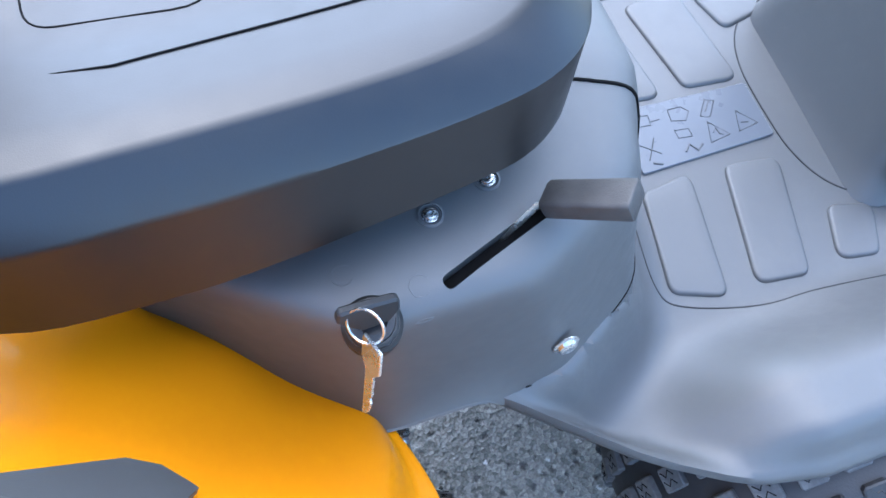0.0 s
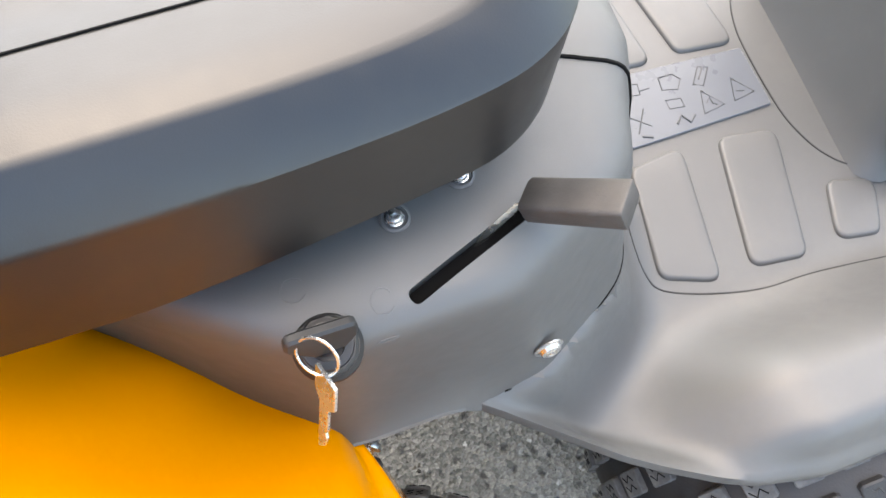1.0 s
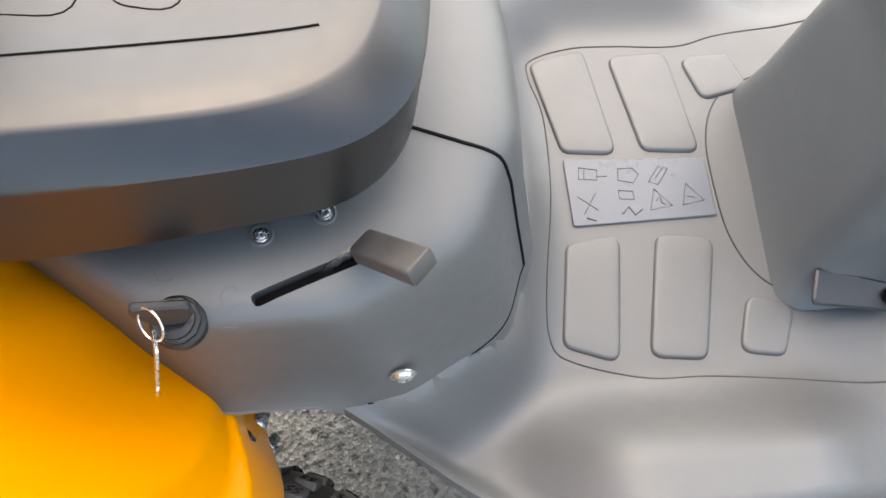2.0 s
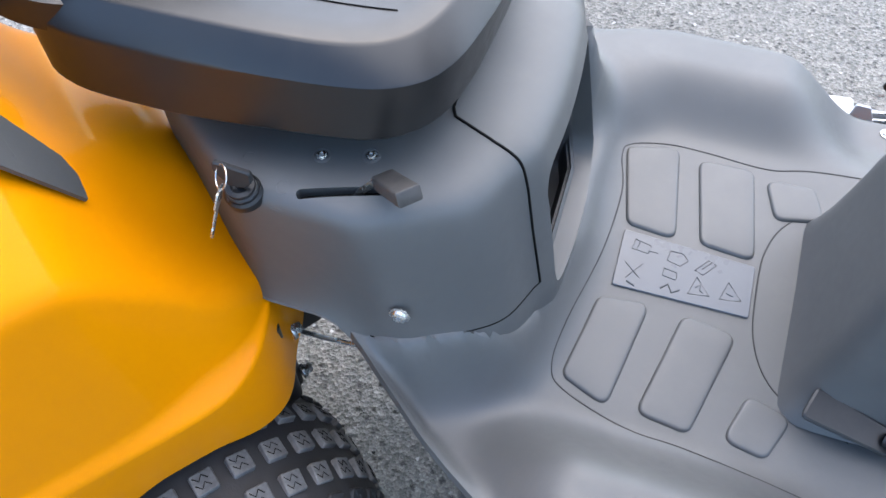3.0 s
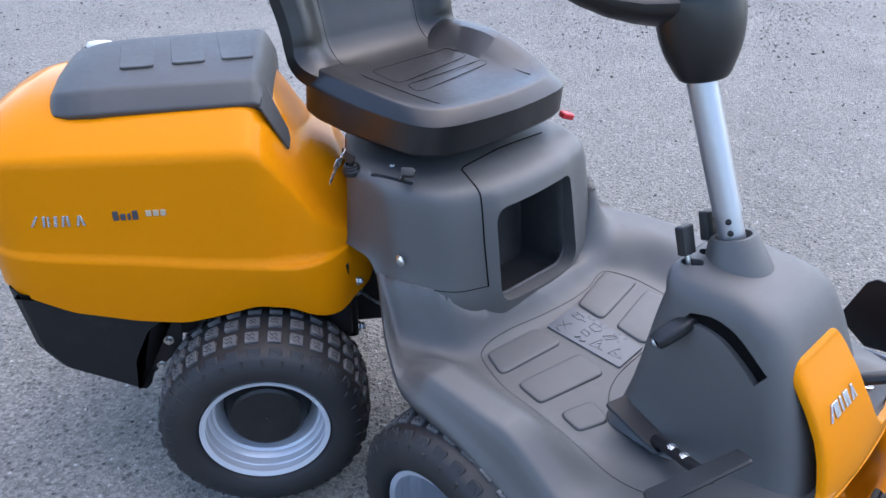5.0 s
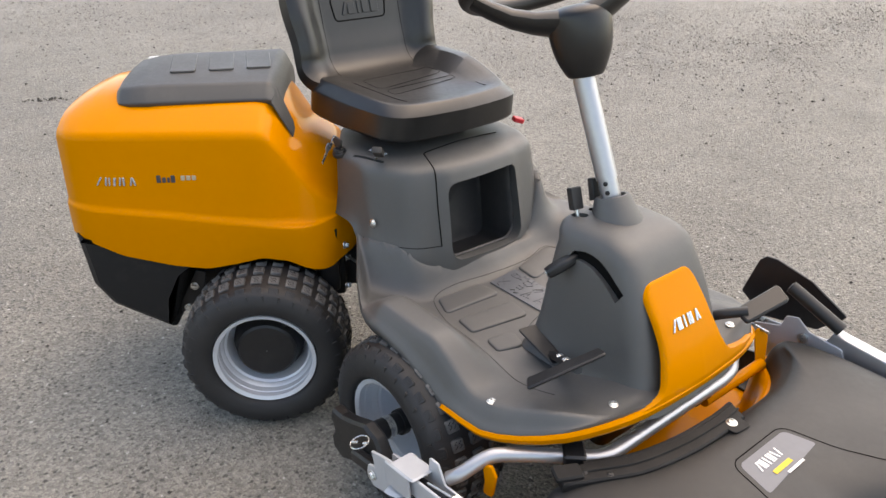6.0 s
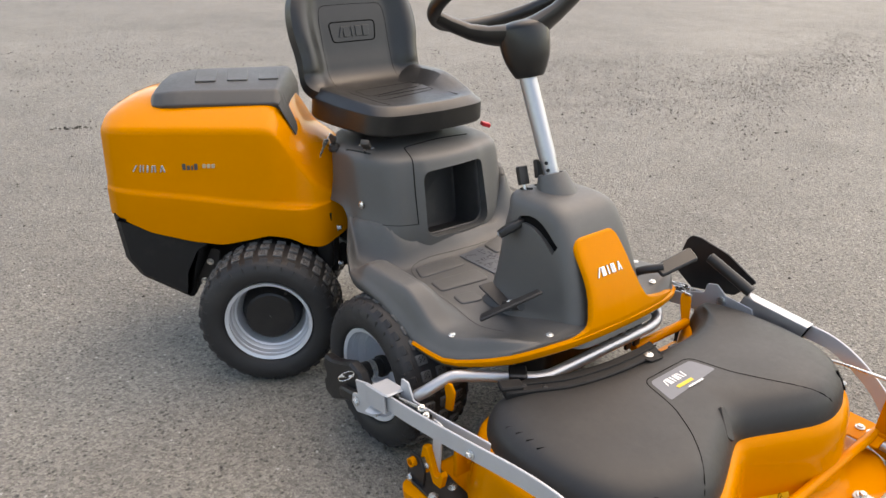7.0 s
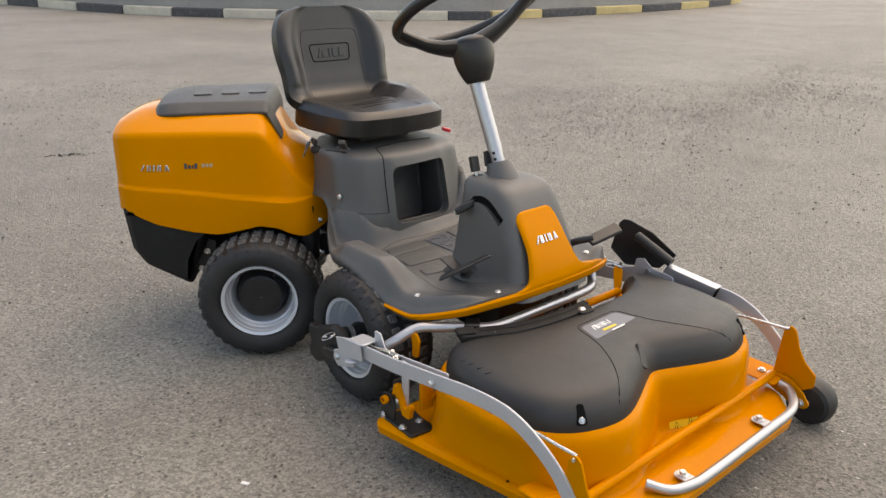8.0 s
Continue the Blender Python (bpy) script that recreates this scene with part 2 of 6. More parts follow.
def tower_distance(x, y):
    """Distance in plan outside the foot of the seat base, negative inside."""
    p = np.array((x, y)) - FOOT_A
    t = np.clip((p * FOOT_D).sum(1) / FOOT_L, 0, 1)
    d = np.sqrt(((p - FOOT_D * t[:, None]) ** 2).sum(1).min())
    inside = (FOOT_D[:, 0] * p[:, 1] - FOOT_D[:, 1] * p[:, 0]).min() > 0
    return float(-d if inside else d)


def edge_height(x):
    return table(x, [(-0.33, 0.49), (-0.3, 0.472), (-0.2, 0.425), (-0.143, 0.412), (-0.06, 0.422), (0.03, 0.41), (0.09, 0.386), (0.15, 0.357), (0.25, 0.36), (0.29, 0.371), (0.34, 0.388), (0.385, 0.404), (0.41, 0.416), (0.43, 0.426), (0.453, 0.433)])


def far_lift(x):
    """The far wheel arch stands a little higher."""
    return table(x, [(-0.33, 0.03), (-0.25, 0.04), (-0.2, 0.045), (-0.143, 0.042), (-0.1, 0.032), (-0.03, 0.022), (0.04, 0.02), (0.12, 0.01), (0.2, 0.0)])


def floor_slope(y):
    """The mower leans a little on the uneven yard."""
    return 0.1 * (y + 0.06) * step(0.3, 0.2, abs(y))


def floor_height(x, y):
    ay = abs(y)
    z = 0.392 + 0.044 * step(0.2, 0.42, x) + floor_slope(y)
    low = 0.2 if y < 0 else lerp(0.2, 0.15, step(-0.05, -0.14, x))
    bump = step(low, 0.3, ay) * (step(-0.2, -0.07, x) if y < 0 else step(-0.42, -0.24, x)) * (1 - step(0.07, 0.21, x))
    z += (0.064 if y < 0 else 0.078) * bump
    d = tower_distance(x, y)
    lip = 0.11 - 0.06 * step(-0.27, -0.22, x) * step(0.2, 0.09, ay)
    z += lip * (1 - min(1, max(0, d / 0.07))) ** 2.7
    front = step(-0.24, -0.16, x) * step(0.21, 0.14, ay)
    z = lerp(z, min(z, 0.437), step(-0.27, -0.2, x) * step(0.22, 0.12, ay))
    z -= 0.11 * step(-0.045 + 0.042 * front, -0.06 + 0.044 * front, d)
    w = half_width(x)
    t = max(step(0.035 if y < 0 else 0.016, 0.0, w - ay) ** 1.4, step(0.415, 0.438, x))
    return lerp(z, edge_height(x) + (far_lift(x) if y > 0 else 0), t)


def footplate():
    xs = [-0.33 + 0.782 * i / 90 for i in range(91)]
    aa = [math.copysign(abs(a) ** 0.75, a) for a in (j / 44 - 1 for j in range(89))]
    rings = []
    for x in xs:
        w = half_width(x)
        ring = [(x, a * w, floor_height(x, a * w)) for a in aa]
        e = edge_height(x)
        ring = [(x, -w + 0.004, e - 0.03), (x, -w - 0.003, e - 0.01)] + ring + [(x, w + 0.003, e + far_lift(x) - 0.01), (x, w - 0.004, e + far_lift(x) - 0.03)]
        rings.append(ring)
    g = Geo(loft(rings, closed=False, cap=False))
    ob = part("footplate", g, GREY, mower, "anthracite plastic footplate with moulded wheel arches", sharp=60)
    mod = ob.modifiers.new("thickness", "SOLIDIFY")
    mod.thickness, mod.offset = 0.004, -1
    return ob


footplate()

# seat base
TOWER = [(-0.3, 0.243, -0.145), (-0.06, 0.241, -0.148), (0.0, 0.238, -0.15), (0.12, 0.2325, -0.154), (0.28, 0.2285, -0.16), (0.55, 0.227, -0.171), (0.78, 0.2265, -0.181), (0.86, 0.226, -0.186), (0.905, 0.2245, -0.189), (0.935, 0.222, -0.193), (0.958, 0.218, -0.198), (0.976, 0.2125, -0.205), (0.988, 0.205, -0.213), (1.0, 0.192, -0.222), (1.015, 0.16, -0.248), (1.045, 0.1, -0.3), (1.055, 0.05, -0.34)]


def resample(loop, n):
    pts = [Vector(p) for p in loop]
    length = [0.0]
    for i in range(len(pts)):
        length.append(length[-1] + (pts[(i + 1) % len(pts)] - pts[i]).length)
    ring, j = [], 0
    for i in range(n):
        s = length[-1] * i / n
        while length[j + 1] < s:
            j += 1
        t = (s - length[j]) / max(1e-9, length[j + 1] - length[j])
        ring.append(pts[j].lerp(pts[(j + 1) % len(pts)], t))
    return ring


def tower():
    rings = []
    for k, w, xf in TOWER:
        back = 0.14 * w / 0.243
        right = [(-0.56, -back), (-0.425, -w), (max(xf - 0.125, -0.405), -w), (xf - 0.031, -w * 0.765), (xf, -w * 0.4)]
        radii = [0.03, 0.045, 0.06, 0.07, 0.03]
        left = [(xf, w * 0.45), (xf - 0.022, w * 0.86), (max(xf - 0.1, -0.4), w), (-0.425, w), (-0.56, back)]
        loop = rounded(right + left, radii + [0.03, 0.06, 0.06, 0.045, 0.03], 12)
        ring = []
        for p in resample(loop, 132):
            bow = 0.012 * (1 - min(1, abs(p.y) / 0.13) ** 2) * step(-0.3, -0.15, p.x)
            low = 0.476 + 0.036 * step(-0.3, -0.36, p.x)
            kk = lerp(max(k, -0.03), k, step(-0.34, -0.29, p.x))
            ring.append((p.x + bow, p.y * (1.0 if p.y < 0 else 1.065), lerp(low, 0.664, kk)))
        rings.append(ring)
    foot = [(-0.32 + (x + 0.32) * 0.3, y * 0.3, 0.415) for x, y, z in rings[0]]
    return part("seat_base", Geo(loft([foot] + rings)), GREY, mower, "anthracite plastic seat base with open storage bin")


seat_base = tower()
bin_loop = rounded([(-0.1, 0.443), (0.124, 0.44), (0.118, 0.626), (-0.092, 0.622)], [0.035, 0.04, 0.022, 0.03], 6)
pocket = plate(bin_loop, 0, 0.23, 0.004)
slot_loop = rounded([(-0.042, -0.0045), (0.042, -0.0045), (0.042, 0.0045), (-0.042, 0.0045)], 0.0044, 4)
SLOT = axes((-0.331, -0.194, 0.63), (0.0, -0.14, 0.99), (0.935, 0.355, 0))
shade_fill = plate(rounded([(-0.05, -0.009), (0.05, -0.009), (0.05, 0.009), (-0.05, 0.009)], 0.006, 3), 0.0, 0.02, 0.001)
slot_cut = Geo().add(plate(slot_loop, -0.01, 0.06, 0.0005), SLOT)
well = Geo().add(block(0.185, 0.205, 0.12, 0.02), Matrix.Translation((-0.257, 0.013, 0.38)))
cut(seat_base, well, Geo().add(pocket, Matrix(((0, 0, 1, -0.36), (1, 0, 0, 0), (0, 1, 0, 0), (0, 0, 0, 1)))), slot_cut)
# added black block: the slot's inner shade put into colour
part("slot_shade_fill", Geo().add(shade_fill, SLOT @ Matrix.Translation((0, 0, 0.0))), HOLLOW, seat_base, "black fill standing for the shade inside the throttle slot")

cup = []
for x, d, deep in ((-0.275, 0.008, 0.045), (-0.174, 0.006, 0.045), (-0.166, 0.0008, 0), (-0.158, 0.0006, 0), (-0.157, 0.002, 0), (-0.158, 0.0034, 0), (-0.161, 0.005, 0), (-0.168, 0.009, 0.038), (-0.262, 0.011, 0.041), (-0.268, 0.017, 0.036)):
    cup.append([(x - 0.17 * (z - 0.44) - 0.012 * step(0.07, 0.125, y), y, z - deep * step(0.53, 0.47, z)) for y, z in inset(bin_loop, d)])
part("storage_bin", Geo(loft(cup)), BIN, seat_base, "dark plastic lining of the storage bin")


# seat
SEAT_LOW = [(-0.64, 0.0), (-0.637, 0.11), (-0.62, 0.19), (-0.575, 0.218), (-0.5, 0.222), (-0.45, 0.219), (-0.4, 0.213), (-0.35, 0.206), (-0.312, 0.198), (-0.284, 0.18), (-0.266, 0.153), (-0.256, 0.112), (-0.252, 0.06), (-0.25, 0.0)]
SEAT_EDGE = [(-0.652, 0.0), (-0.648, 0.11), (-0.63, 0.183), (-0.575, 0.209), (-0.5, 0.211), (-0.45, 0.21), (-0.4, 0.207), (-0.345, 0.201), (-0.302, 0.191), (-0.273, 0.171), (-0.257, 0.14), (-0.249, 0.098), (-0.244, 0.055), (-0.241, 0.0)]
SEAT_RIM = [(-0.64, 0.0), (-0.635, 0.1), (-0.615, 0.163), (-0.568, 0.19), (-0.5, 0.192), (-0.45, 0.19), (-0.4, 0.186), (-0.352, 0.179), (-0.318, 0.168), (-0.294, 0.149), (-0.28, 0.121), (-0.272, 0.086), (-0.267, 0.05), (-0.264, 0.0)]


def seat_ring(t, d, z):
    """The seat's outline: foot (t 0), side edge (t 1), rim (t 2), drawn in by d, at height z."""
    a, b, t = (SEAT_LOW, SEAT_EDGE, t) if t <= 1 else (SEAT_EDGE, SEAT_RIM, t - 1)
    loop = [tuple(lerp(p, q, t)) for p, q in zip(spline(a, 61), spline(b, 61))]
    loop = loop + [(x, -y) for x, y in reversed(loop[1:-1])]
    cx = -0.43
    return [(cx + (x - cx) * (1 - d / 0.205), y * (1 - d / 0.2) + 0.022, z) for x, y in loop]


BACK = [(-0.5, 0.775, 0.15, 0.0), (-0.56, 0.777, 0.185, 0.002), (-0.595, 0.784, 0.203, 0.01), (-0.618, 0.797, 0.21, 0.02), (-0.634, 0.815, 0.208, 0.028), (-0.643, 0.84, 0.207, 0.032), (-0.655, 0.875, 0.21, 0.034), (-0.667, 0.92, 0.217, 0.034), (-0.68, 0.968, 0.217, 0.03), (-0.692, 1.01, 0.208, 0.026), (-0.7, 1.043, 0.188, 0.018), (-0.706, 1.067, 0.156, 0.009), (-0.709, 1.081, 0.106, 0.003)]


def seat():
    rings = [seat_ring(t, d, z) for t, d, z in ((0, 0.08, 0.703), (0, 0.012, 0.703), (0, 0.004, 0.7045), (0, 0.0, 0.71), (0.94, 0.0, 0.759), (0.99, 0.0, 0.7615), (1.05, 0.0, 0.763), (1.93, 0.0, 0.7798), (2, 0.001, 0.7813), (2, 0.004, 0.782), (2, 0.03, 0.7805), (2, 0.07, 0.777), (2, 0.085, 0.776), (2, 0.15, 0.7755))]
    rings = [[(x, y, z + (0.006 if y < 0.022 else 0.036) * step(0.76, 0.78, z) * step(0.09, 0.17, abs(y - 0.022)) * step(-0.29, -0.5, x)) for x, y, z in ring] for ring in rings]
    ob = part("seat", Geo(loft(rings)), SEAT, mower, "black moulded vinyl bucket seat", sharp=24)
    rings = []
    rows = spline(BACK, 46)
    for i, (x, z, w, wing) in enumerate(rows):
        t = Vector(rows[min(i + 1, 45)][:2]) - Vector(rows[max(i - 1, 0)][:2])
        n = Vector((t.y, -t.x)).normalized()
        thick = 0.042 * step(-1, 4, i) * step(47, 41, i) + 0.004
        ring = []
        for j in range(41):
            q = lerp(-1, 1, j / 40)
            h = wing * step(0.55, 0.86, abs(q)) - 0.01 * step(0.9, 1.0, abs(q)) * step(-1, 14, i)
            ring.append((x + n.x * h, q * (w if q > 0 else lerp(w, lerp(max(w, 0.208), w, step(0.86, 0.93, z)), step(0.8, 0.835, z))) + 0.014, z + n.y * h))
        for j in range(41):
            q = lerp(1, -1, j / 40)
            h = wing * 0.6 * step(0.4, 1.0, abs(q)) - thick * (1 - 0.35 * abs(q) ** 8)
            ring.append((x + n.x * h, q * 1.012 * (w if q > 0 else lerp(w, lerp(max(w, 0.208), w, step(0.86, 0.93, z)), step(0.8, 0.835, z))) + 0.014, z + n.y * h))
        rings.append(ring)
    back = part("backrest", Geo(loft(rings)), SEAT, mower, "black moulded vinyl backrest", sharp=30)

    def on_back(y, z):
        """A point of the backrest's front skin at height z, y from its middle."""
        i = next((k for k in range(1, 45) if rows[k + 1][1] > z), 44)
        u = (z - rows[i][1]) / (rows[i + 1][1] - rows[i][1])
        x, w, wing = (lerp(rows[i][c], rows[i + 1][c], u) for c in (0, 2, 3))
        t = Vector(rows[i + 1][:2]) - Vector(rows[i][:2])
        n = Vector((t.y, -t.x)).normalized()
        h = wing * step(0.55, 0.86, abs(y) / w) + 0.0003
        return Vector((x + n.x * h, y + 0.014, z + n.y * h))

    low = snapped(ob, [(lerp(-0.315, -0.53, i / 14), lerp(-0.1, -0.114, i / 14), 0.80) for i in range(15)], 0.0003)
    for s in (-1, 1):
        up = [on_back(s * 0.118, z) for x, z, w, wing in rows if x < -0.55 and z < 0.95]
        over = [on_back(y, z) for y, z in rounded_line([(s * 0.118, 0.955), (s * 0.112, 1.003), (0.0, 1.005)], [0.03], 7)]
        run = [Vector((p.x, p.y if s < 0 else 0.035 - p.y, p.z)) for p in low[:13]] + up + over
        part("seam", Geo(tube(run, 0.0007, 6)), HOLLOW, back, "sunk seam")
    ring = snapped(back, [(-0.6, y, z) for y, z in rounded([(-0.066, 0.914), (0.084, 0.914), (0.092, 0.976), (-0.074, 0.976)], 0.014, 4)], 0.0004)
    part("badge_frame", Geo(tube(ring, 0.0019, 6, closed=True)), HOLLOW, back)
    g = Geo()
    for y, w, lean in ((-0.052, 0.01, 0.012), (-0.028, 0.02, 0), (-0.006, 0.007, 0), (0.016, 0.022, 0), (0.042, 0.022, 0)):
        bar = plate(rounded([(-w / 2, -0.016), (w / 2, -0.016), (w / 2 + lean, 0.016), (-w / 2 + lean, 0.016)], 0.003, 2), 0, 0.003, 0.001)
        g.add(bar, on_skin(back, (-0.6, y + 0.012, 0.945), (0, 1, 0)))
    part("embossed_badge", g, SEAT, back, "embossed bars")
    for x0, x1 in ((-0.537, -0.446), (-0.432, -0.388)):
        loop = rounded([(x0, -0.075), (x1, -0.085), (x1 - 0.03, 0.13), (x0 - 0.008, 0.134)], 0.018, 5)
        pts = [Vector((x, y, 0.776)) for x, y in loop]
        part("pressed_groove", Geo(tube(snapped(ob, pts, -0.0002), 0.0007, 6, closed=True)), HOLLOW, ob, "pressed groove")
    return ob


seat()
part("seat_slide", Geo().add(block(0.2, 0.2, 0.04, 0.01), Matrix.Translation((-0.46, 0.02, 0.664))), BLACK, mower)
part("red_latch", Geo().add(block(0.03, 0.018, 0.012, 0.004), axes((-0.277, 0.215, 0.682), (0.2, 0.3, 1), (0.3, 1, 0))), RED, mower, "red plastic seat latch")

# pedestal with steering column
PEDESTAL = [(0.385, 0.15, 0.452, 0.122), (0.4, 0.14, 0.446, 0.13), (0.42, 0.131, 0.436, 0.136), (0.46, 0.124, 0.421, 0.142), (0.5, 0.12, 0.405, 0.146), (0.55, 0.116, 0.385, 0.15), (0.6, 0.11, 0.36, 0.154), (0.628, 0.105, 0.344, 0.157), (0.644, 0.101, 0.332, 0.152), (0.654, 0.095, 0.32, 0.15), (0.661, 0.087, 0.304, 0.152), (0.666, 0.074, 0.28, 0.158), (0.668, 0.046, 0.245, 0.18)]


def pedestal_row(z):
    rows = PEDESTAL
    return [table(z, [(r[0], r[i]) for r in rows]) for i in (1, 2, 3)]


def pedestal():
    rings = []
    for z, w, xf, xr in PEDESTAL:
        loop = rounded([(xr, -w), (xf, -w), (xf, w), (xr, w)], [min(w * 0.4, 0.035), w * 0.4, w * 0.4, min(w * 0.4, 0.035)], 8)
        rings.append([(p.x, p.y, z) for p in resample(loop, 80)])
    return part("pedestal", Geo(loft(rings)), GREY, mower, "anthracite plastic steering pedestal")


ped = pedestal()
# curved slot of the lift lever
arc = [(0.206, 0.612), (0.236, 0.6205), (0.27, 0.616), (0.303, 0.598), (0.332, 0.576)]
up = spline(arc, 14)
loop = [(p[0] + 0.006, p[1] + 0.0105) for p in up] + [(p[0] - 0.006, p[1] - 0.0105) for p in reversed(up)]
lever_cut = Geo().add(plate(loop, 0, 0.07, 0.0005), Matrix(((1, 0, 0, 0), (0, 0, 1, -0.135), (0, 1, 0, 0), (0, 0, 0, 1))))
hole = rounded([(-0.016, -0.009), (0.016, -0.009), (0.016, 0.009), (-0.016, 0.009)], 0.0085, 4)
holes = [Geo().add(plate(hole, -0.05, 0.05, 0.0005), axes((x, y, 0.66), (0, 0, 1), (0.8, 0.6, 0))) for x, y in ((0.174, -0.052), (0.178, -0.008))]
cut(ped, lever_cut, *holes)
fill = spline(arc, 14)
fill_loop = [(p[0] + 0.008, p[1] + 0.014) for p in fill] + [(p[0] - 0.008, p[1] - 0.014) for p in reversed(fill)]
# black fill close under the skin paints the shade in the lever slot
part("slot_shade_fill", Geo().add(plate(fill_loop, 0, 0.045, 0.0005), Matrix(((1, 0, 0, 0), (0, 0, 1, -0.1005), (0, 1, 0, 0), (0, 0, 0, 1)))), HOLLOW, ped, "black fill standing for the shade inside the lever slot")
# the two rod slots get the same black in place of shade
for x, y in ((0.174, -0.052), (0.178, -0.008)):
    part("slot_shade_fill", Geo().add(block(0.036, 0.022, 0.02, 0.009), axes((x, y, 0.628), (0, 0, 1), (0.8, 0.6, 0))), HOLLOW, ped)

column = Geo(tube([(0.21, 0.005, 0.66), (0.203, 0.005, 0.69), (0.178, 0.004, 0.745)], 0.0185, 24))
steering = part("steering_column", column, ALU, mower, "brushed aluminium steering column")
part("outer_tube", Geo(tube([(0.184, 0.004, 0.732), (0.093, 0.0, 0.935)], 0.0207, 24)), ALU, steering)
part("collar", Geo().add(lathe([(0.056, -0.035), (0.049, -0.012), (0.036, 0.03), (0.032, 0.036), (0.026, 0.036), (0.023, 0.02)], 32), axes((0.212, 0.005, 0.668), (-0.36, 0, 1))), GREY, steering)
for z in (0.712, 0.728):
    x = 0.2 - (z - 0.71) * 0.44
    part("column_screw", Geo().add(lathe([(0.0045, 0), (0.0045, 0.002), (0.003, 0.003)], 12), axes((x + 0.003, -0.0125, z), (0.4, -0.9, 0.1))), BLACK, steering)


def steering_wheel():
    n = Vector((-0.5, 0, 0.866)).normalized()
    c = Vector((0.057, 0.004, 1.107))
    m = axes(c, n, (0.866, 0, 0.5))
    ring = [(0.205 * math.cos(a), 0.205 * math.sin(a), 0) for a in (2 * math.pi * i / 72 for i in range(72))]
    ob = part("steering_wheel", Geo().add(tube(ring, 0.0165, 14, closed=True), m), SEAT, steering, "black moulded two-spoke steering wheel")
    axis = axes((0.104, 0.007, 0.912), (-0.26, -0.03, 0.95), (0.95, 0, 0.31))
    bell = [(0.024, 0.0), (0.032, 0.0), (0.04, 0.012), (0.052, 0.04), (0.058, 0.07), (0.059, 0.1), (0.055, 0.118), (0.035, 0.128), (0.01, 0.13)]
    part("hub", Geo().add(lathe(smooth_rows(bell, 26), 40), axis), SEAT, ob)
    centre = axis @ Vector((0, 0, 0.098))
    for a in (229, 49):
        d = Vector((math.cos(radians(a)), math.sin(radians(a)), 0))
        end = m @ (d * 0.203)
        side = (m.to_3x3() @ Vector((-d.y, d.x, 0))).normalized()
        rings = []
        for t in (0.0, 0.2, 0.4, 0.6, 0.8, 1.0):
            p = centre.lerp(end, t) + Vector((0, 0, -0.02 * math.sin(math.pi * t)))
            w, h = table(t, [(0, 0.05), (0.3, 0.042), (0.6, 0.03), (1, 0.04)]), table(t, [(0, 0.03), (0.4, 0.02), (1, 0.014)])
            along = (end - centre).normalized()
            nn = along.cross(side).normalized()
            rings.append([p + side * (w * math.cos(q)) + nn * (h * math.sin(q)) for q in (2 * math.pi * j / 16 for j in range(16))])
        part("spoke", Geo(loft(rings)), SEAT, ob)


def smooth_rows(rows, n):
    return [tuple(p) for p in spline(rows, n)]


steering_wheel()

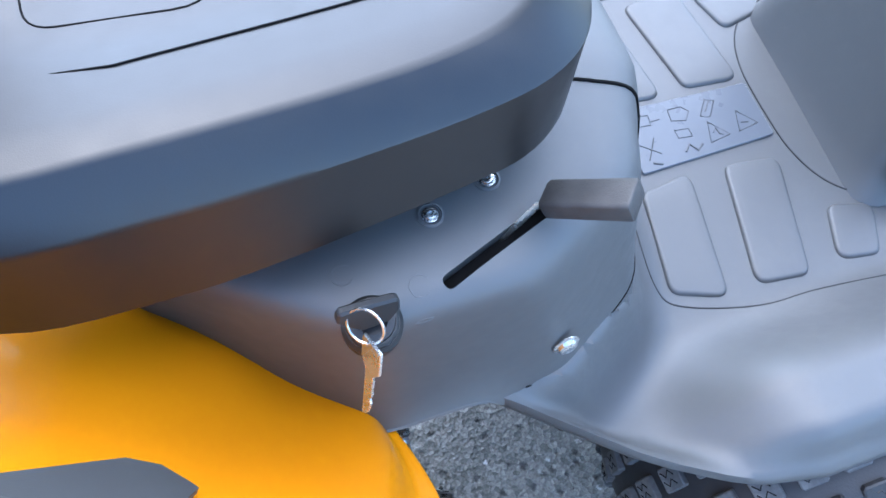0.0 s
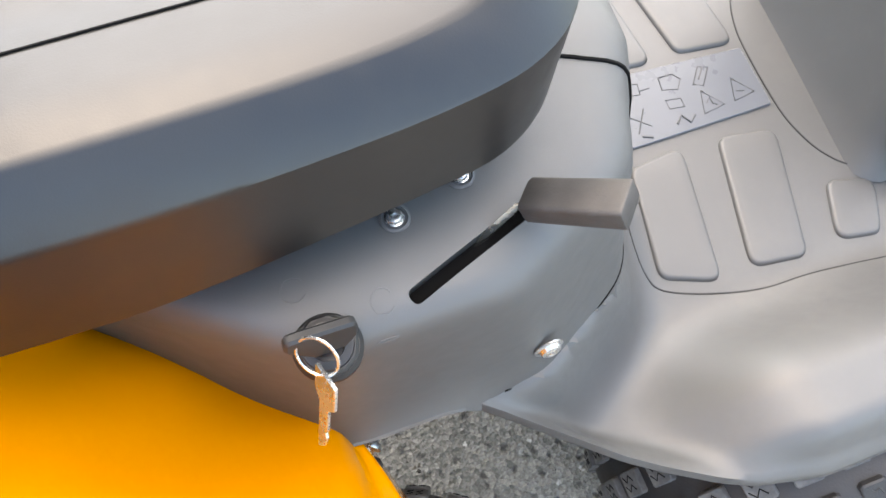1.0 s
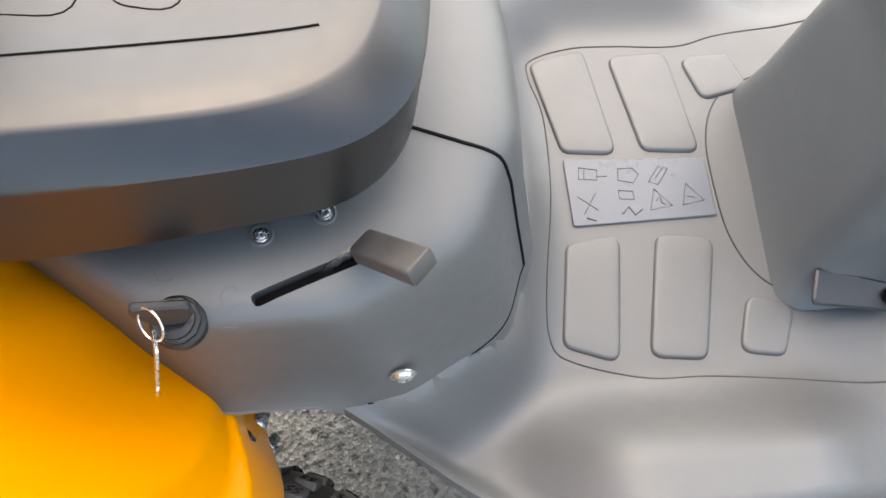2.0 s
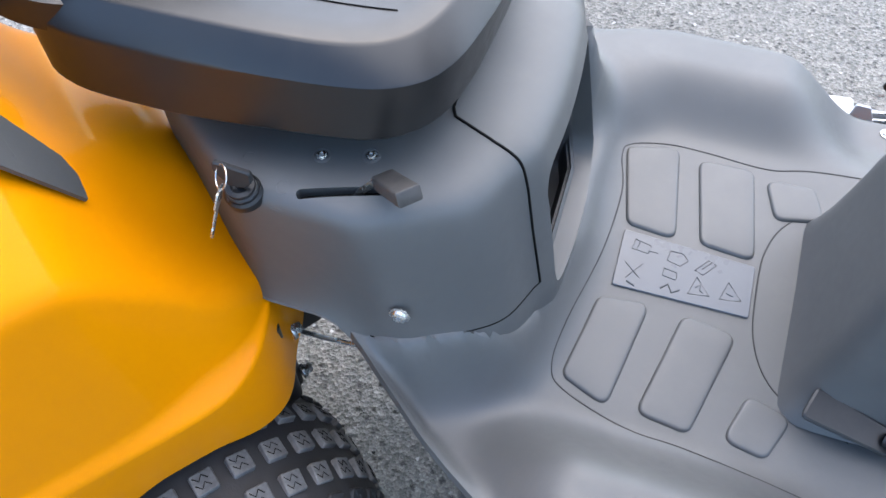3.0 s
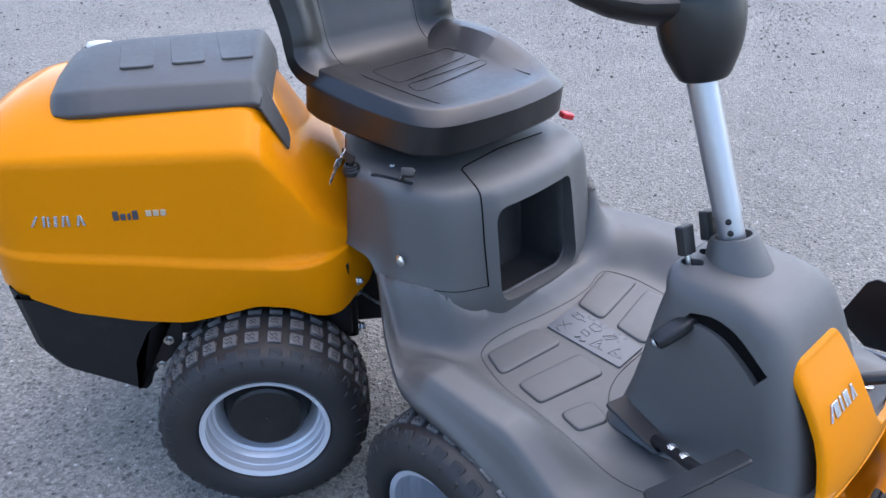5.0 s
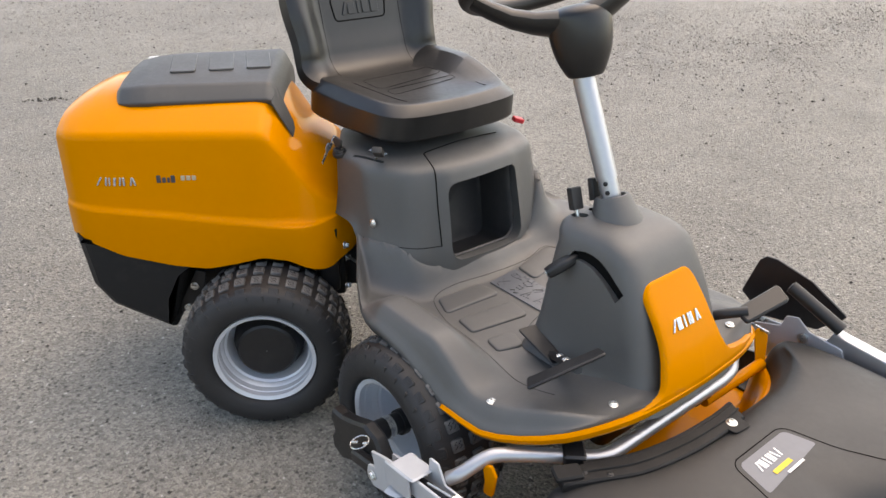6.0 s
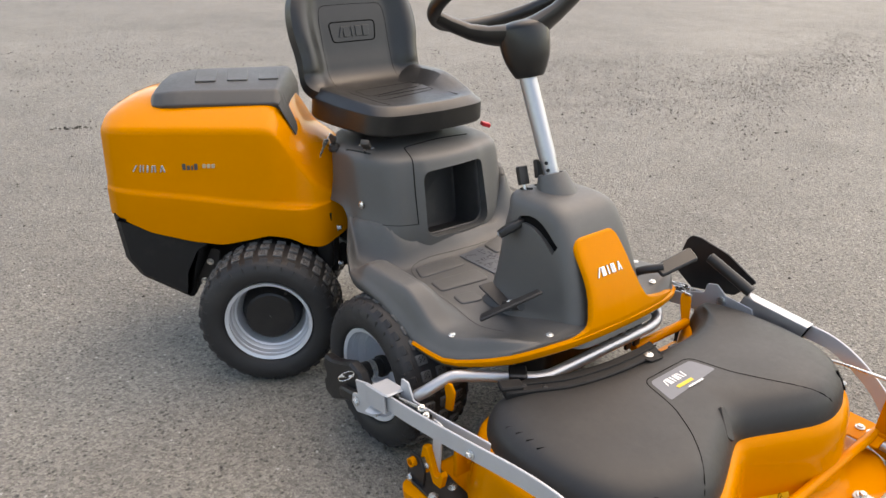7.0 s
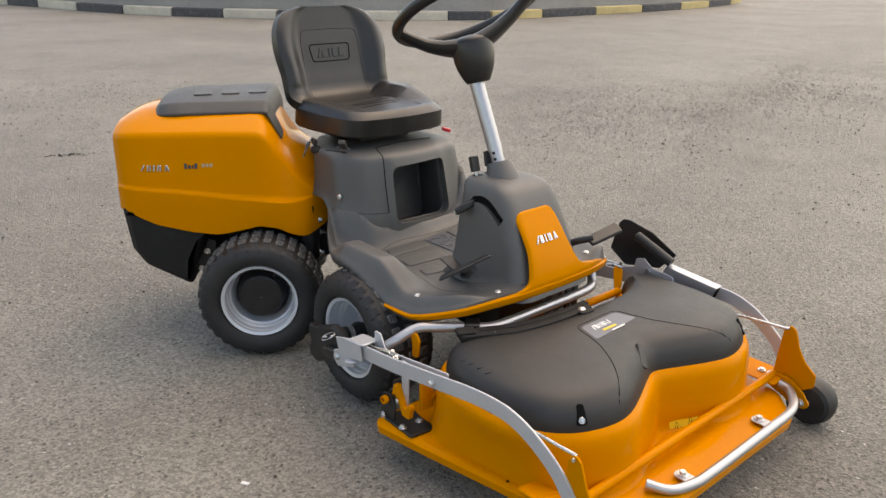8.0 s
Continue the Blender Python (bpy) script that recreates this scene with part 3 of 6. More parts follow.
# orange front skirt: a lip along the footplate's edge and a panel up the pedestal
def skirt():
    g = Geo()
    rows = []
    n = 120
    edge = []
    for i in range(n + 1):
        s = i / n * 2 - 1
        x = 0.15 + 0.303 * (1 - abs(s) ** 1.9)
        edge.append((x, math.copysign(half_width(x), s) if abs(s) > 1e-6 else 0.0))
    rings = []
    for i, (x, y) in enumerate(edge):
        s = i / n * 2 - 1
        e = edge_height(x)
        a, b = Vector(edge[max(0, i - 1)]), Vector(edge[min(n, i + 1)])
        t = (b - a).normalized()
        out = Vector((t.y, -t.x))
        if out.x < 0 and abs(y) < 0.3:
            out = -out
        if out.y * y < 0:
            out = -out
        h = lerp(0.01, 0.026, 1 - abs(s) ** 2)
        pts = []
        for dz, d in ((0.0, -0.002), (0.001, 0.004), (-0.004, 0.009), (-h * 0.6, 0.008), (-h, 0.001), (-h, -0.006), (-h * 0.5, -0.004)):
            pts.append((x + out.x * d, y + out.y * d, e - 0.006 + dz))
        rings.append(pts)
    g.add(loft(rings))
    lip = part("front_skirt", g, ORANGE, mower, "glossy orange front skirt")
    rings = []
    for i in range(97):
        z = lerp(0.402, 0.606, i / 96)
        w, xf, xr = pedestal_row(max(z, 0.386))
        near = table(z, [(0.402, 0.19), (0.41, 0.21), (0.416, 0.212), (0.42, 0.192), (0.424, 0.165), (0.428, 0.141), (0.433, 0.124), (0.44, 0.1145), (0.45, 0.109), (0.47, 0.104), (0.487, 0.099), (0.512, 0.094), (0.566, 0.09), (0.584, 0.088), (0.591, 0.0855), (0.597, 0.0815), (0.6015, 0.0765), (0.6045, 0.071), (0.606, 0.063)])
        far = table(z, [(0.402, 0.19), (0.41, 0.215), (0.42, 0.222), (0.428, 0.205), (0.435, 0.175), (0.439, 0.15), (0.445, 0.118), (0.452, 0.094), (0.462, 0.081), (0.486, 0.067), (0.527, 0.056), (0.584, 0.054), (0.591, 0.0525), (0.597, 0.0495), (0.6015, 0.0455), (0.6045, 0.041), (0.606, 0.034)])
        r = w * 0.4
        ring, inner = [], []
        for j in range(61):
            u = lerp(-1, 1, j / 60)
            y = u * (near if u < 0 else far)
            q = min(r * 0.95, max(0, abs(y) - (w - r)))
            x = xf - r + math.sqrt(r * r - q * q)
            rim_x = table(abs(y), [(0.0, 0.4545), (0.04, 0.453), (0.1, 0.45), (0.15, 0.445), (0.188, 0.437), (0.223, 0.425), (0.257, 0.405)])
            x = lerp(x, max(x, rim_x + lerp(0.003, 0.0, step(0.13, 0.21, abs(y)))), min(1.0, max(0.0, (0.6 - z) / 0.165)) ** 1.25)
            x -= 0.01 * step(0.415, 0.402, z)
            edge_in = 0.005 * step(0.96, 1.0, abs(u)) + 0.004 * step(0.602, 0.606, z)
            ring.append((x + 0.004 - edge_in, y, z))
            inner.append((x - 0.006, y, z))
        rings.append(ring + inner[::-1])
    panel = part("front_panel", Geo(loft(rings)), ORANGE, lip, "glossy orange pedestal panel with a pale badge")
    for y, w, lean in ((-0.048, 0.005, 0.013), (-0.032, 0.004, 0.002), (-0.025, 0.009, 0.001), (-0.012, 0.005, 0.001), (0.0, 0.005, 0.001), (0.008, 0.007, 0.0), (0.021, 0.005, 0.006), (0.031, 0.005, -0.005)):
        bar = plate(rounded([(-w / 2, -0.011), (w / 2, -0.011), (w / 2 + lean, 0.011), (-w / 2 + lean, 0.011)], 0.001, 2), -0.001, 0.003, 0.0007)
        part("badge_bar", Geo().add(bar, on_skin(panel, (0.43, y - 0.012, 0.549), (0, 1, 0))), BADGE, panel, "pale badge bar")


skirt()


# ---- wheels ----
def tyre_profile(R=0.2, w=0.19):
    h = w / 2
    half = [(0.118, 0.66), (0.1228, 0.8), (0.129, 0.93), (0.146, 1.0), (0.163, 1.0), (0.18, 0.93), (0.189, 0.8), (R - 0.006, 0.5)]
    return [(r, -h * q) for r, q in half] + [(R - 0.005, 0)] + [(r, h * q) for r, q in reversed(half)]


def smooth_profile(rows, n):
    return [tuple(p) for p in spline(rows, n)]


tyre_mesh = to_mesh("tyre", Geo(lathe(smooth_profile(tyre_profile(), 50), 72, cap=False)), sharp=50)
tyre_mesh.materials.append(RUBBER)
lug = Geo(plate(rounded([(-0.0125, -0.0125), (0.0125, -0.0125), (0.0125, 0.0125), (-0.0125, 0.0125)], 0.002, 1), -0.006, 0.006, 0.0012))
faces = len(lug.f)
for x in (-0.005, 0.004):
    lug.add(tube([(x - 0.003, -0.0095, 0.006), (x + 0.003, -0.0045, 0.006), (x - 0.003, 0.0005, 0.006), (x + 0.003, 0.0055, 0.006)], 0.0007, 4))
block_mesh = to_mesh("tread_block", lug)
block_mesh.materials.append(LUG)
block_mesh.materials.append(HOLLOW)
for poly in list(block_mesh.polygons)[faces:]:
    poly.material_index = 1
ROWS = ((-0.0425, 0.1938, 12), (0.0, 0.1955, 0), (0.0425, 0.1938, -12))
ROUND = 31
g = Geo()
for k in range(ROUND):
    for s in (-1, 1):
        m = Matrix.Rotation(2 * math.pi * (k + 0.1) / ROUND, 4, "Z") @ Matrix.Translation((0.1865, 0, s * 0.0775)) @ Matrix.Rotation(radians(90 - s * 45), 4, "Y")
        g.add(plate(rounded([(-0.011, -0.012), (0.011, -0.011), (0.011, 0.011), (-0.011, 0.012)], 0.003, 1), -0.004, 0.0032, 0.0015), m)
        g.add(tube([(-0.008, -0.006, 0.0032), (-0.002, -0.001, 0.0034), (-0.004, 0.003, 0.0034), (0.004, 0.007, 0.0032)], 0.0007, 4), m)
    for s in (-1, 1):
        m = Matrix.Rotation(2 * math.pi * (k + 0.5) / ROUND, 4, "Z") @ Matrix.Translation((0.175, 0, s * 0.0905)) @ Matrix.Rotation(radians(90 - s * 75), 4, "Y")
        g.add(plate([(-0.006, -0.003), (0.006, -0.001), (0.006, 0.003), (-0.006, 0.002)], -0.003, 0.0022, 0.001), m)
shoulder_mesh = to_mesh("shoulder_ribs", g)
shoulder_mesh.materials.append(RUBBER)
rim_rows = [(0.112, -0.079), (0.1215, -0.083), (0.1225, -0.08), (0.1205, -0.077), (0.1165, -0.074), (0.1145, -0.062), (0.1125, -0.06), (0.1105, -0.046), (0.1075, -0.043), (0.104, -0.034), (0.099, -0.03), (0.095, -0.012), (0.09, 0.014), (0.076, 0.026), (0.06, 0.028), (0.03, 0.028), (0.001, 0.028)]
rim_mesh = to_mesh("rim", Geo(lathe(rim_rows, 56, cap=False), lathe([(0.104, -0.035), (0.1, 0.06), (0.1215, 0.083), (0.1225, 0.079), (0.112, 0.074)], 56, cap=False)), sharp=30)
rim_mesh.materials.append(RIM)
cap_mesh = to_mesh("hub_cap", Geo(lathe([(0.088, 0.03), (0.0855, -0.006), (0.08, -0.012), (0.0745, -0.03), (0.072, -0.043), (0.066, -0.047), (0.03, -0.048), (0.001, -0.048)], 40, cap=False)), sharp=30)
cap_mesh.materials.append(BLACK)


def wheel(name, label, at, out, spin, capped):
    """A wheel whose outer side (local -z) faces along out."""
    m = axes(at, (-out[0], -out[1], 0), (math.cos(spin), 0, math.sin(spin)) if abs(out[0]) < 0.5 else (0, math.cos(spin), math.sin(spin)))
    ob = part(name, rim_mesh, RIM, mower, label)
    ob.matrix_basis = m
    tyre = part("tyre", tyre_mesh, RUBBER, ob, "black rubber turf tyre with blocky tread")
    for v, rad, tilt in ROWS:
        for k in range(ROUND):
            piece = part("tread_block", block_mesh, LUG, ob)
            piece.matrix_basis = Matrix.Rotation(2 * math.pi * k / ROUND, 4, "Z") @ Matrix.Translation((rad, 0, v)) @ Matrix.Rotation(radians(90 + tilt), 4, "Y")
    tagged(part("shoulder_ribs", shoulder_mesh, RUBBER, ob), kind="stuff")
    if capped:
        part("hub_cap", cap_mesh, BLACK, ob, "black plastic hub cap")
    part("valve", Geo().add(tube([(0.09, 0, -0.015), (0.088, 0.0, -0.035), (0.084, 0, -0.045)], 0.0045, 8)), BLACK, ob)
    return ob


TURN = radians(55)
HINGE = Vector((-0.47, 0, 0))
REAR = Matrix.Translation(HINGE) @ Matrix.Rotation(TURN, 4, "Z")
ru, rv = Vector((math.cos(TURN), math.sin(TURN), 0)), Vector((-math.sin(TURN), math.cos(TURN), 0))


def rear(u, v, z):
    return HINGE + ru * u + rv * v + Vector((0, 0, z))


for side, spin in ((-1, 0.4), (1, 1.3)):
    wheel("front_wheel", "silver-rimmed front wheel with black turf tyre", (0.012, side * 0.318, 0.2), (0, side), spin, False)
    c = rear(-0.342, side * 0.264, 0.199)
    wheel("rear_wheel", "silver-rimmed rear wheel with black hub cap and turf tyre", c, (rv.x * side, rv.y * side), spin + 0.5, True)

# ---- the ride-on mower: rear unit ----
BONNET = [  # u, half width and height of the hem, the crease, the shoulder, the top edge, then crown height
    (-0.795, 0.13, 0.49, 0.13, 0.55, 0.115, 0.68, 0.09, 0.7, 0.705),
    (-0.79, 0.165, 0.482, 0.165, 0.552, 0.15, 0.7, 0.11, 0.722, 0.73),
    (-0.778, 0.2, 0.476, 0.2, 0.552, 0.18, 0.712, 0.125, 0.738, 0.748),
    (-0.755, 0.225, 0.47, 0.225, 0.552, 0.205, 0.716, 0.137, 0.746, 0.762),
    (-0.72, 0.238, 0.458, 0.241, 0.55, 0.22, 0.72, 0.145, 0.752, 0.775),
    (-0.66, 0.244, 0.43, 0.25, 0.546, 0.228, 0.722, 0.15, 0.757, 0.786),
    (-0.55, 0.248, 0.404, 0.254, 0.536, 0.232, 0.724, 0.15, 0.76, 0.79),
    (-0.47, 0.25, 0.394, 0.255, 0.526, 0.232, 0.724, 0.147, 0.76, 0.79),
    (-0.43, 0.25, 0.4, 0.256, 0.52, 0.232, 0.724, 0.145, 0.76, 0.79),
    (-0.38, 0.25, 0.41, 0.256, 0.515, 0.231, 0.723, 0.142, 0.76, 0.79),
    (-0.34, 0.25, 0.42, 0.257, 0.511, 0.229, 0.722, 0.14, 0.76, 0.79),
    (-0.318, 0.25, 0.417, 0.257, 0.508, 0.226, 0.72, 0.138, 0.757, 0.777),
    (-0.305, 0.25, 0.415, 0.257, 0.507, 0.222, 0.711, 0.13, 0.75, 0.769),
    (-0.29, 0.25, 0.413, 0.257, 0.506, 0.215, 0.688, 0.122, 0.728, 0.753),
    (-0.27, 0.25, 0.408, 0.257, 0.504, 0.206, 0.652, 0.115, 0.69, 0.724),
    (-0.25, 0.25, 0.396, 0.254, 0.503, 0.2, 0.62, 0.112, 0.652, 0.69),
    (-0.238, 0.249, 0.391, 0.25, 0.502, 0.2, 0.602, 0.112, 0.63, 0.672),
    (-0.225, 0.247, 0.386, 0.244, 0.502, 0.2, 0.584, 0.112, 0.607, 0.66),
    (-0.215, 0.244, 0.383, 0.238, 0.502, 0.198, 0.572, 0.112, 0.592, 0.653),
    (-0.206, 0.241, 0.381, 0.233, 0.502, 0.196, 0.562, 0.112, 0.579, 0.647),
    (-0.2, 0.238, 0.379, 0.228, 0.502, 0.194, 0.557, 0.112, 0.572, 0.643),
    (-0.185, 0.228, 0.378, 0.212, 0.502, 0.186, 0.543, 0.112, 0.553, 0.632),
    (-0.17, 0.212, 0.381, 0.193, 0.502, 0.174, 0.53, 0.11, 0.54, 0.622),
    (-0.155, 0.186, 0.388, 0.17, 0.501, 0.155, 0.518, 0.105, 0.527, 0.6),
    (-0.145, 0.18, 0.391, 0.163, 0.499, 0.147, 0.514, 0.1, 0.526, 0.574),
    (-0.135, 0.172, 0.397, 0.154, 0.496, 0.136, 0.505, 0.09, 0.513, 0.54),
    (-0.125, 0.162, 0.404, 0.142, 0.49, 0.122, 0.498, 0.08, 0.505, 0.516),
    (-0.115, 0.147, 0.414, 0.127, 0.483, 0.105, 0.49, 0.07, 0.496, 0.498),
    (-0.108, 0.127, 0.426, 0.108, 0.474, 0.086, 0.48, 0.058, 0.485, 0.487),
    (-0.104, 0.086, 0.44, 0.078, 0.465, 0.07, 0.47, 0.046, 0.474, 0.476),
]


def bonnet():
    rings = []
    cols = list(zip(*BONNET))
    curves = [list(zip(cols[0], c)) for c in cols[1:]]
    us = [lerp(-0.795, -0.104, (i / 200)) for i in range(201)]
    for u in us:
        near = [min(max(u + 0.012 * d / 3, -0.795), -0.104) for d in range(-3, 4)] if u > -0.77 else [u]
        vb, zb, vc, zc, vs, zs, vt, zt, zk = (sum(table(w, c) for w in near) / len(near) for c in curves)
        line = [(vb - 0.006, zb), (vb, zb + 0.003), (vc, zc), (vc - 0.5 * max(0.004, vc - vs), lerp(zc, zs, 0.04)), (vs + 0.001, zs), (vt, zt), (vt * 0.5, lerp(zt, zk, 0.75)), (0, zk)]
        half = rounded_line(line, [0.002, 0.007, 0.016, 0.017, 0.04, 0.03], 7)
        # the crown is fuller on the far side
        line[5] = (min(vs - 0.012, vt + 0.05 * step(-0.33, -0.27, u)), max(zt, zk - 0.006))
        line[6] = (line[5][0] * 0.5, lerp(line[5][1], zk, 0.75))
        far = rounded_line(line, [0.002, 0.007, 0.016, 0.017, 0.04, 0.03], 7)
        rings.append([(u, -p[0], p[1]) for p in half] + [(u, p[0], p[1]) for p in reversed(far[:-1])])
    g = Geo(loft(rings, closed=False, cap=False))
    n = len(rings[0])
    g.f.append(tuple(range(n)))
    g.f.append(tuple(range((len(rings) - 1) * n, len(rings) * n)))
    ob = part("bonnet", g, ORANGE, mower, "glossy orange engine bonnet", REAR, sharp=55)
    mod = ob.modifiers.new("thickness", "SOLIDIFY")
    mod.thickness, mod.offset = 0.004, -1
    return ob


hood = bonnet()


def badge_row(items, z, mat, name, label):
    for u, w, h, lean, drop in items:
        bar = plate(rounded([(-w / 2, -h / 2), (w / 2, -h / 2), (w / 2 + lean, h / 2), (-w / 2 + lean, h / 2)], 0.0015, 2), -0.001, 0.0022, 0.0006)
        part(name, Geo().add(bar, on_skin(hood, rear(u, -0.26, z + drop), ru)), mat, hood, label)


# badge and model name as plain bars
badge_row([(-0.694, 0.005, 0.02, 0.012, 0), (-0.673, 0.005, 0.02, 0.003, 0), (-0.664, 0.004, 0.02, 0.002, 0), (-0.652, 0.006, 0.02, 0.003, 0), (-0.64, 0.005, 0.02, 0.004, 0), (-0.63, 0.005, 0.02, 0, 0), (-0.616, 0.005, 0.02, 0.005, 0), (-0.605, 0.005, 0.02, -0.005, 0)], 0.618, BADGE, "badge_bar", "pale embossed badge bar")
badge_row([(-0.552, 0.009, 0.017, 0, 0), (-0.54, 0.008, 0.012, 0, -0.0025), (-0.53, 0.005, 0.012, 0, -0.0025), (-0.52, 0.009, 0.017, 0, 0)], 0.624, BADGE_DARK, "model_name_bar", "dark model name bar")
badge_row([(-0.498, 0.009, 0.011, 0, 0), (-0.486, 0.009, 0.011, 0, 0), (-0.474, 0.009, 0.011, 0, 0)], 0.626, BADGE_PALE, "model_number_bar", "pale number bar")


def cover():
    rings = []
    for i in range(70):
        u = lerp(-0.668, -0.288, i / 69)
        q = table(u, [(-0.668, 0.5), (-0.66, 0.72), (-0.645, 0.87), (-0.62, 0.96), (-0.58, 1.0)])
        drop = table(u, [(-0.668, 0.03), (-0.66, 0.02), (-0.645, 0.009), (-0.6, 0.002), (-0.55, 0.0), (-0.314, 0.0), (-0.305, 0.006), (-0.297, 0.022), (-0.288, 0.044)])
        t = (u + 0.668) / 0.38
        near, far = lerp(0.158, 0.122, t) * q, lerp(0.135, 0.215, t) * q
        low = 0.0 if u < -0.314 else drop * 0.35
        line = [(-near + 0.014, 0.744 - low), (-near, 0.77 - drop * 0.6), (-near + 0.036 * q, 0.801 - drop), (lerp(-near, far, 0.5), 0.816 - drop), (far - 0.036 * q, 0.82 - drop), (far - 0.002, 0.768 - drop * 0.6), (far, 0.735 - low)]
        rings.append([(u, p[0], p[1]) for p in rounded_line(line, [0.006, 0.008, 0.08, 0.008, 0.006], 5)])
    ob = part("bonnet_cover", Geo(loft(rings)), COVER, mower, "anthracite plastic bonnet cover with moulded grip pads", REAR, sharp=28)
    for s, hem, tip, end in ((-1, 0.124, 0.0, 0.0), (1, 0.2, -0.032, 0.035)):
        rows = []
        for t in (0, 0.2, 0.4, 0.6, 0.8, 0.93, 1.0):
            out = Vector((lerp(-0.303, -0.262 + tip, t), s * (hem + lerp(0.012, 0.0, t)), lerp(0.765, 0.68 + end, t)))
            near = Vector((lerp(-0.3, -0.257 + tip, min(1, t * 1.1)), s * (hem - lerp(0.06, 0.018, t)), lerp(0.785, 0.69 + end, t)))
            if t > 0.9:
                near = near.lerp(out, (t - 0.9) / 0.13)
            nrm = Vector((0.85, s * 0.12, 0.5)).normalized() * 0.0016
            rows.append([out - nrm, near - nrm, near + nrm, out + nrm])
        part("flap", Geo(loft(rows)), COVER, ob, "pointed front flap", REAR)
    along = (ru * 0.985 + rv * 0.17).normalized()
    for u0, v0 in ((-0.53, 0.03), (-0.443, 0.048), (-0.357, 0.066)):
        loop = rounded([(-0.03, -0.07), (0.028, -0.07), (0.03, 0.07), (-0.03, 0.07)], 0.009, 4)
        m = on_skin(ob, rear(u0, v0, 0.83), along)
        part("grip_pad", Geo().add(plate(loop, -0.004, 0.0012, 0.0014), m @ Matrix.Rotation(-0.022, 4, "X")), COVER, ob, "raised grip pad")
    return ob


cover()
CAP = axes((-0.64, 0.198, 0.774), (0, 0.2, 1))
filler = part("fuel_filler", Geo().add(lathe([(0.04, -0.06), (0.038, 0.006), (0.032, 0.008), (0.031, 0.0)], 28), CAP), BLACK, mower, "black filler surround", REAR)
part("fuel_cap", Geo().add(lathe([(0.027, -0.002), (0.027, 0.012), (0.023, 0.018), (0.01, 0.02)], 24), CAP), WHITE, filler, "white fuel cap", REAR)

# black chassis under the bonnet
side = rounded([(-0.768, 0.485), (-0.752, 0.345), (-0.715, 0.288), (-0.58, 0.214), (-0.566, 0.232), (-0.56, 0.3), (-0.53, 0.36), (-0.47, 0.405), (-0.47, 0.49)], [0.01, 0.03, 0.05, 0.012, 0.012, 0.02, 0.02, 0.01, 0.01], 5)
m = Matrix(((1, 0, 0, 0), (0, 0, 1, -0.235), (0, 1, 0, 0), (0, 0, 0, 1)))
tub = part("rear_chassis", Geo().add(plate(side, 0, 0.47, 0.02), m), SHELL, mower, "black rear chassis shell", REAR @ Matrix.Identity(4))
g = Geo().add(block(0.62, 0.2, 0.2, 0.02), Matrix.Translation((-0.38, 0, 0.26)))
g.add(block(0.05, 0.4, 0.17, 0.01), Matrix.Translation((-0.19, 0, 0.3)))
part("engine_frame", g, BLACK, mower, "black engine frame", REAR)
g = Geo(tube([(-0.342, -0.2, 0.199), (-0.342, 0.2, 0.199)], 0.035, 16))
part("rear_axle", g, BLACK, mower, "black rear axle", REAR)
for u, z in ((-0.522, 0.322), (-0.545, 0.262), (-0.36, 0.43)):
    part("bolt", Geo().add(bolt(0.007, 0.006), axes((u, -0.2, z), (0, -1, 0), (1, 0, 0))), ZINC, tub, "", REAR)
part("mounting_plate", Geo().add(plate(rounded([(-0.6, 0.21), (-0.5, 0.3), (-0.49, 0.36), (-0.53, 0.37), (-0.6, 0.3)], 0.01, 3), 0, 0.006, 0.001), Matrix(((1, 0, 0, 0), (0, 0, 1, -0.2), (0, 1, 0, 0), (0, 0, 0, 1)))), BLACK, tub, "", REAR)

# front frame below the footplate
g = Geo().add(block(0.62, 0.2, 0.12, 0.02), Matrix.Translation((0.02, 0, 0.22)))
g.add(tube([(0.012, -0.28, 0.2), (0.012, 0.28, 0.2)], 0.035, 16))
g.add(block(0.13, 0.16, 0.24, 0.02), Matrix.Translation((-0.39, 0, 0.2)))
part("front_frame", g, BLACK, mower, "black front frame and axle")

# ---- small parts of the front unit ----
FLOOR = 0.392
PADS = [
    [(-0.092, -0.058), (-0.03, -0.05), (-0.055, -0.19), (-0.112, -0.168)],
    [(0.008, -0.053), (0.072, -0.062), (0.036, -0.193), (-0.024, -0.186)],
    [(0.092, -0.128), (0.142, -0.142), (0.118, -0.196), (0.07, -0.188)],
]


def draped(loop, lift, bevel):
    """A raised pad with soft edges that follows the floor."""
    cx, cy = sum(p[0] for p in loop) / len(loop), sum(p[1] for p in loop) / len(loop)
    low, top = [tuple(p) for p in loop], inset(loop, bevel)
    rings = [(low, -0.002), (low, 0.0), (inset(loop, bevel * 0.25), lift * 0.6), (inset(loop, bevel * 0.55), lift * 0.9), (top, lift)]
    rings += [([(cx + (x - cx) * k, cy + (y - cy) * k) for x, y in top], lift) for k in (0.66, 0.33, 0.04)]
    return loft([[(x, y, floor_height(x, y) + h) for x, y in ring] for ring, h in rings])


FAR_PADS = [
    [(-0.08, 0.05), (-0.016, 0.044), (-0.034, 0.186), (-0.103, 0.169)],
    [(0.012, 0.047), (0.08, 0.041), (0.064, 0.177), (-0.008, 0.174)],
    [(0.096, 0.108), (0.156, 0.122), (0.142, 0.17), (0.078, 0.168)],
]
for quads in (PADS, FAR_PADS):
    for quad in quads:
        loop = rounded(quad, 0.014, 6)
        part("grip_pad", Geo(draped(loop, 0.004, 0.0045)), GREY, mower, "raised grey foot grip pad")


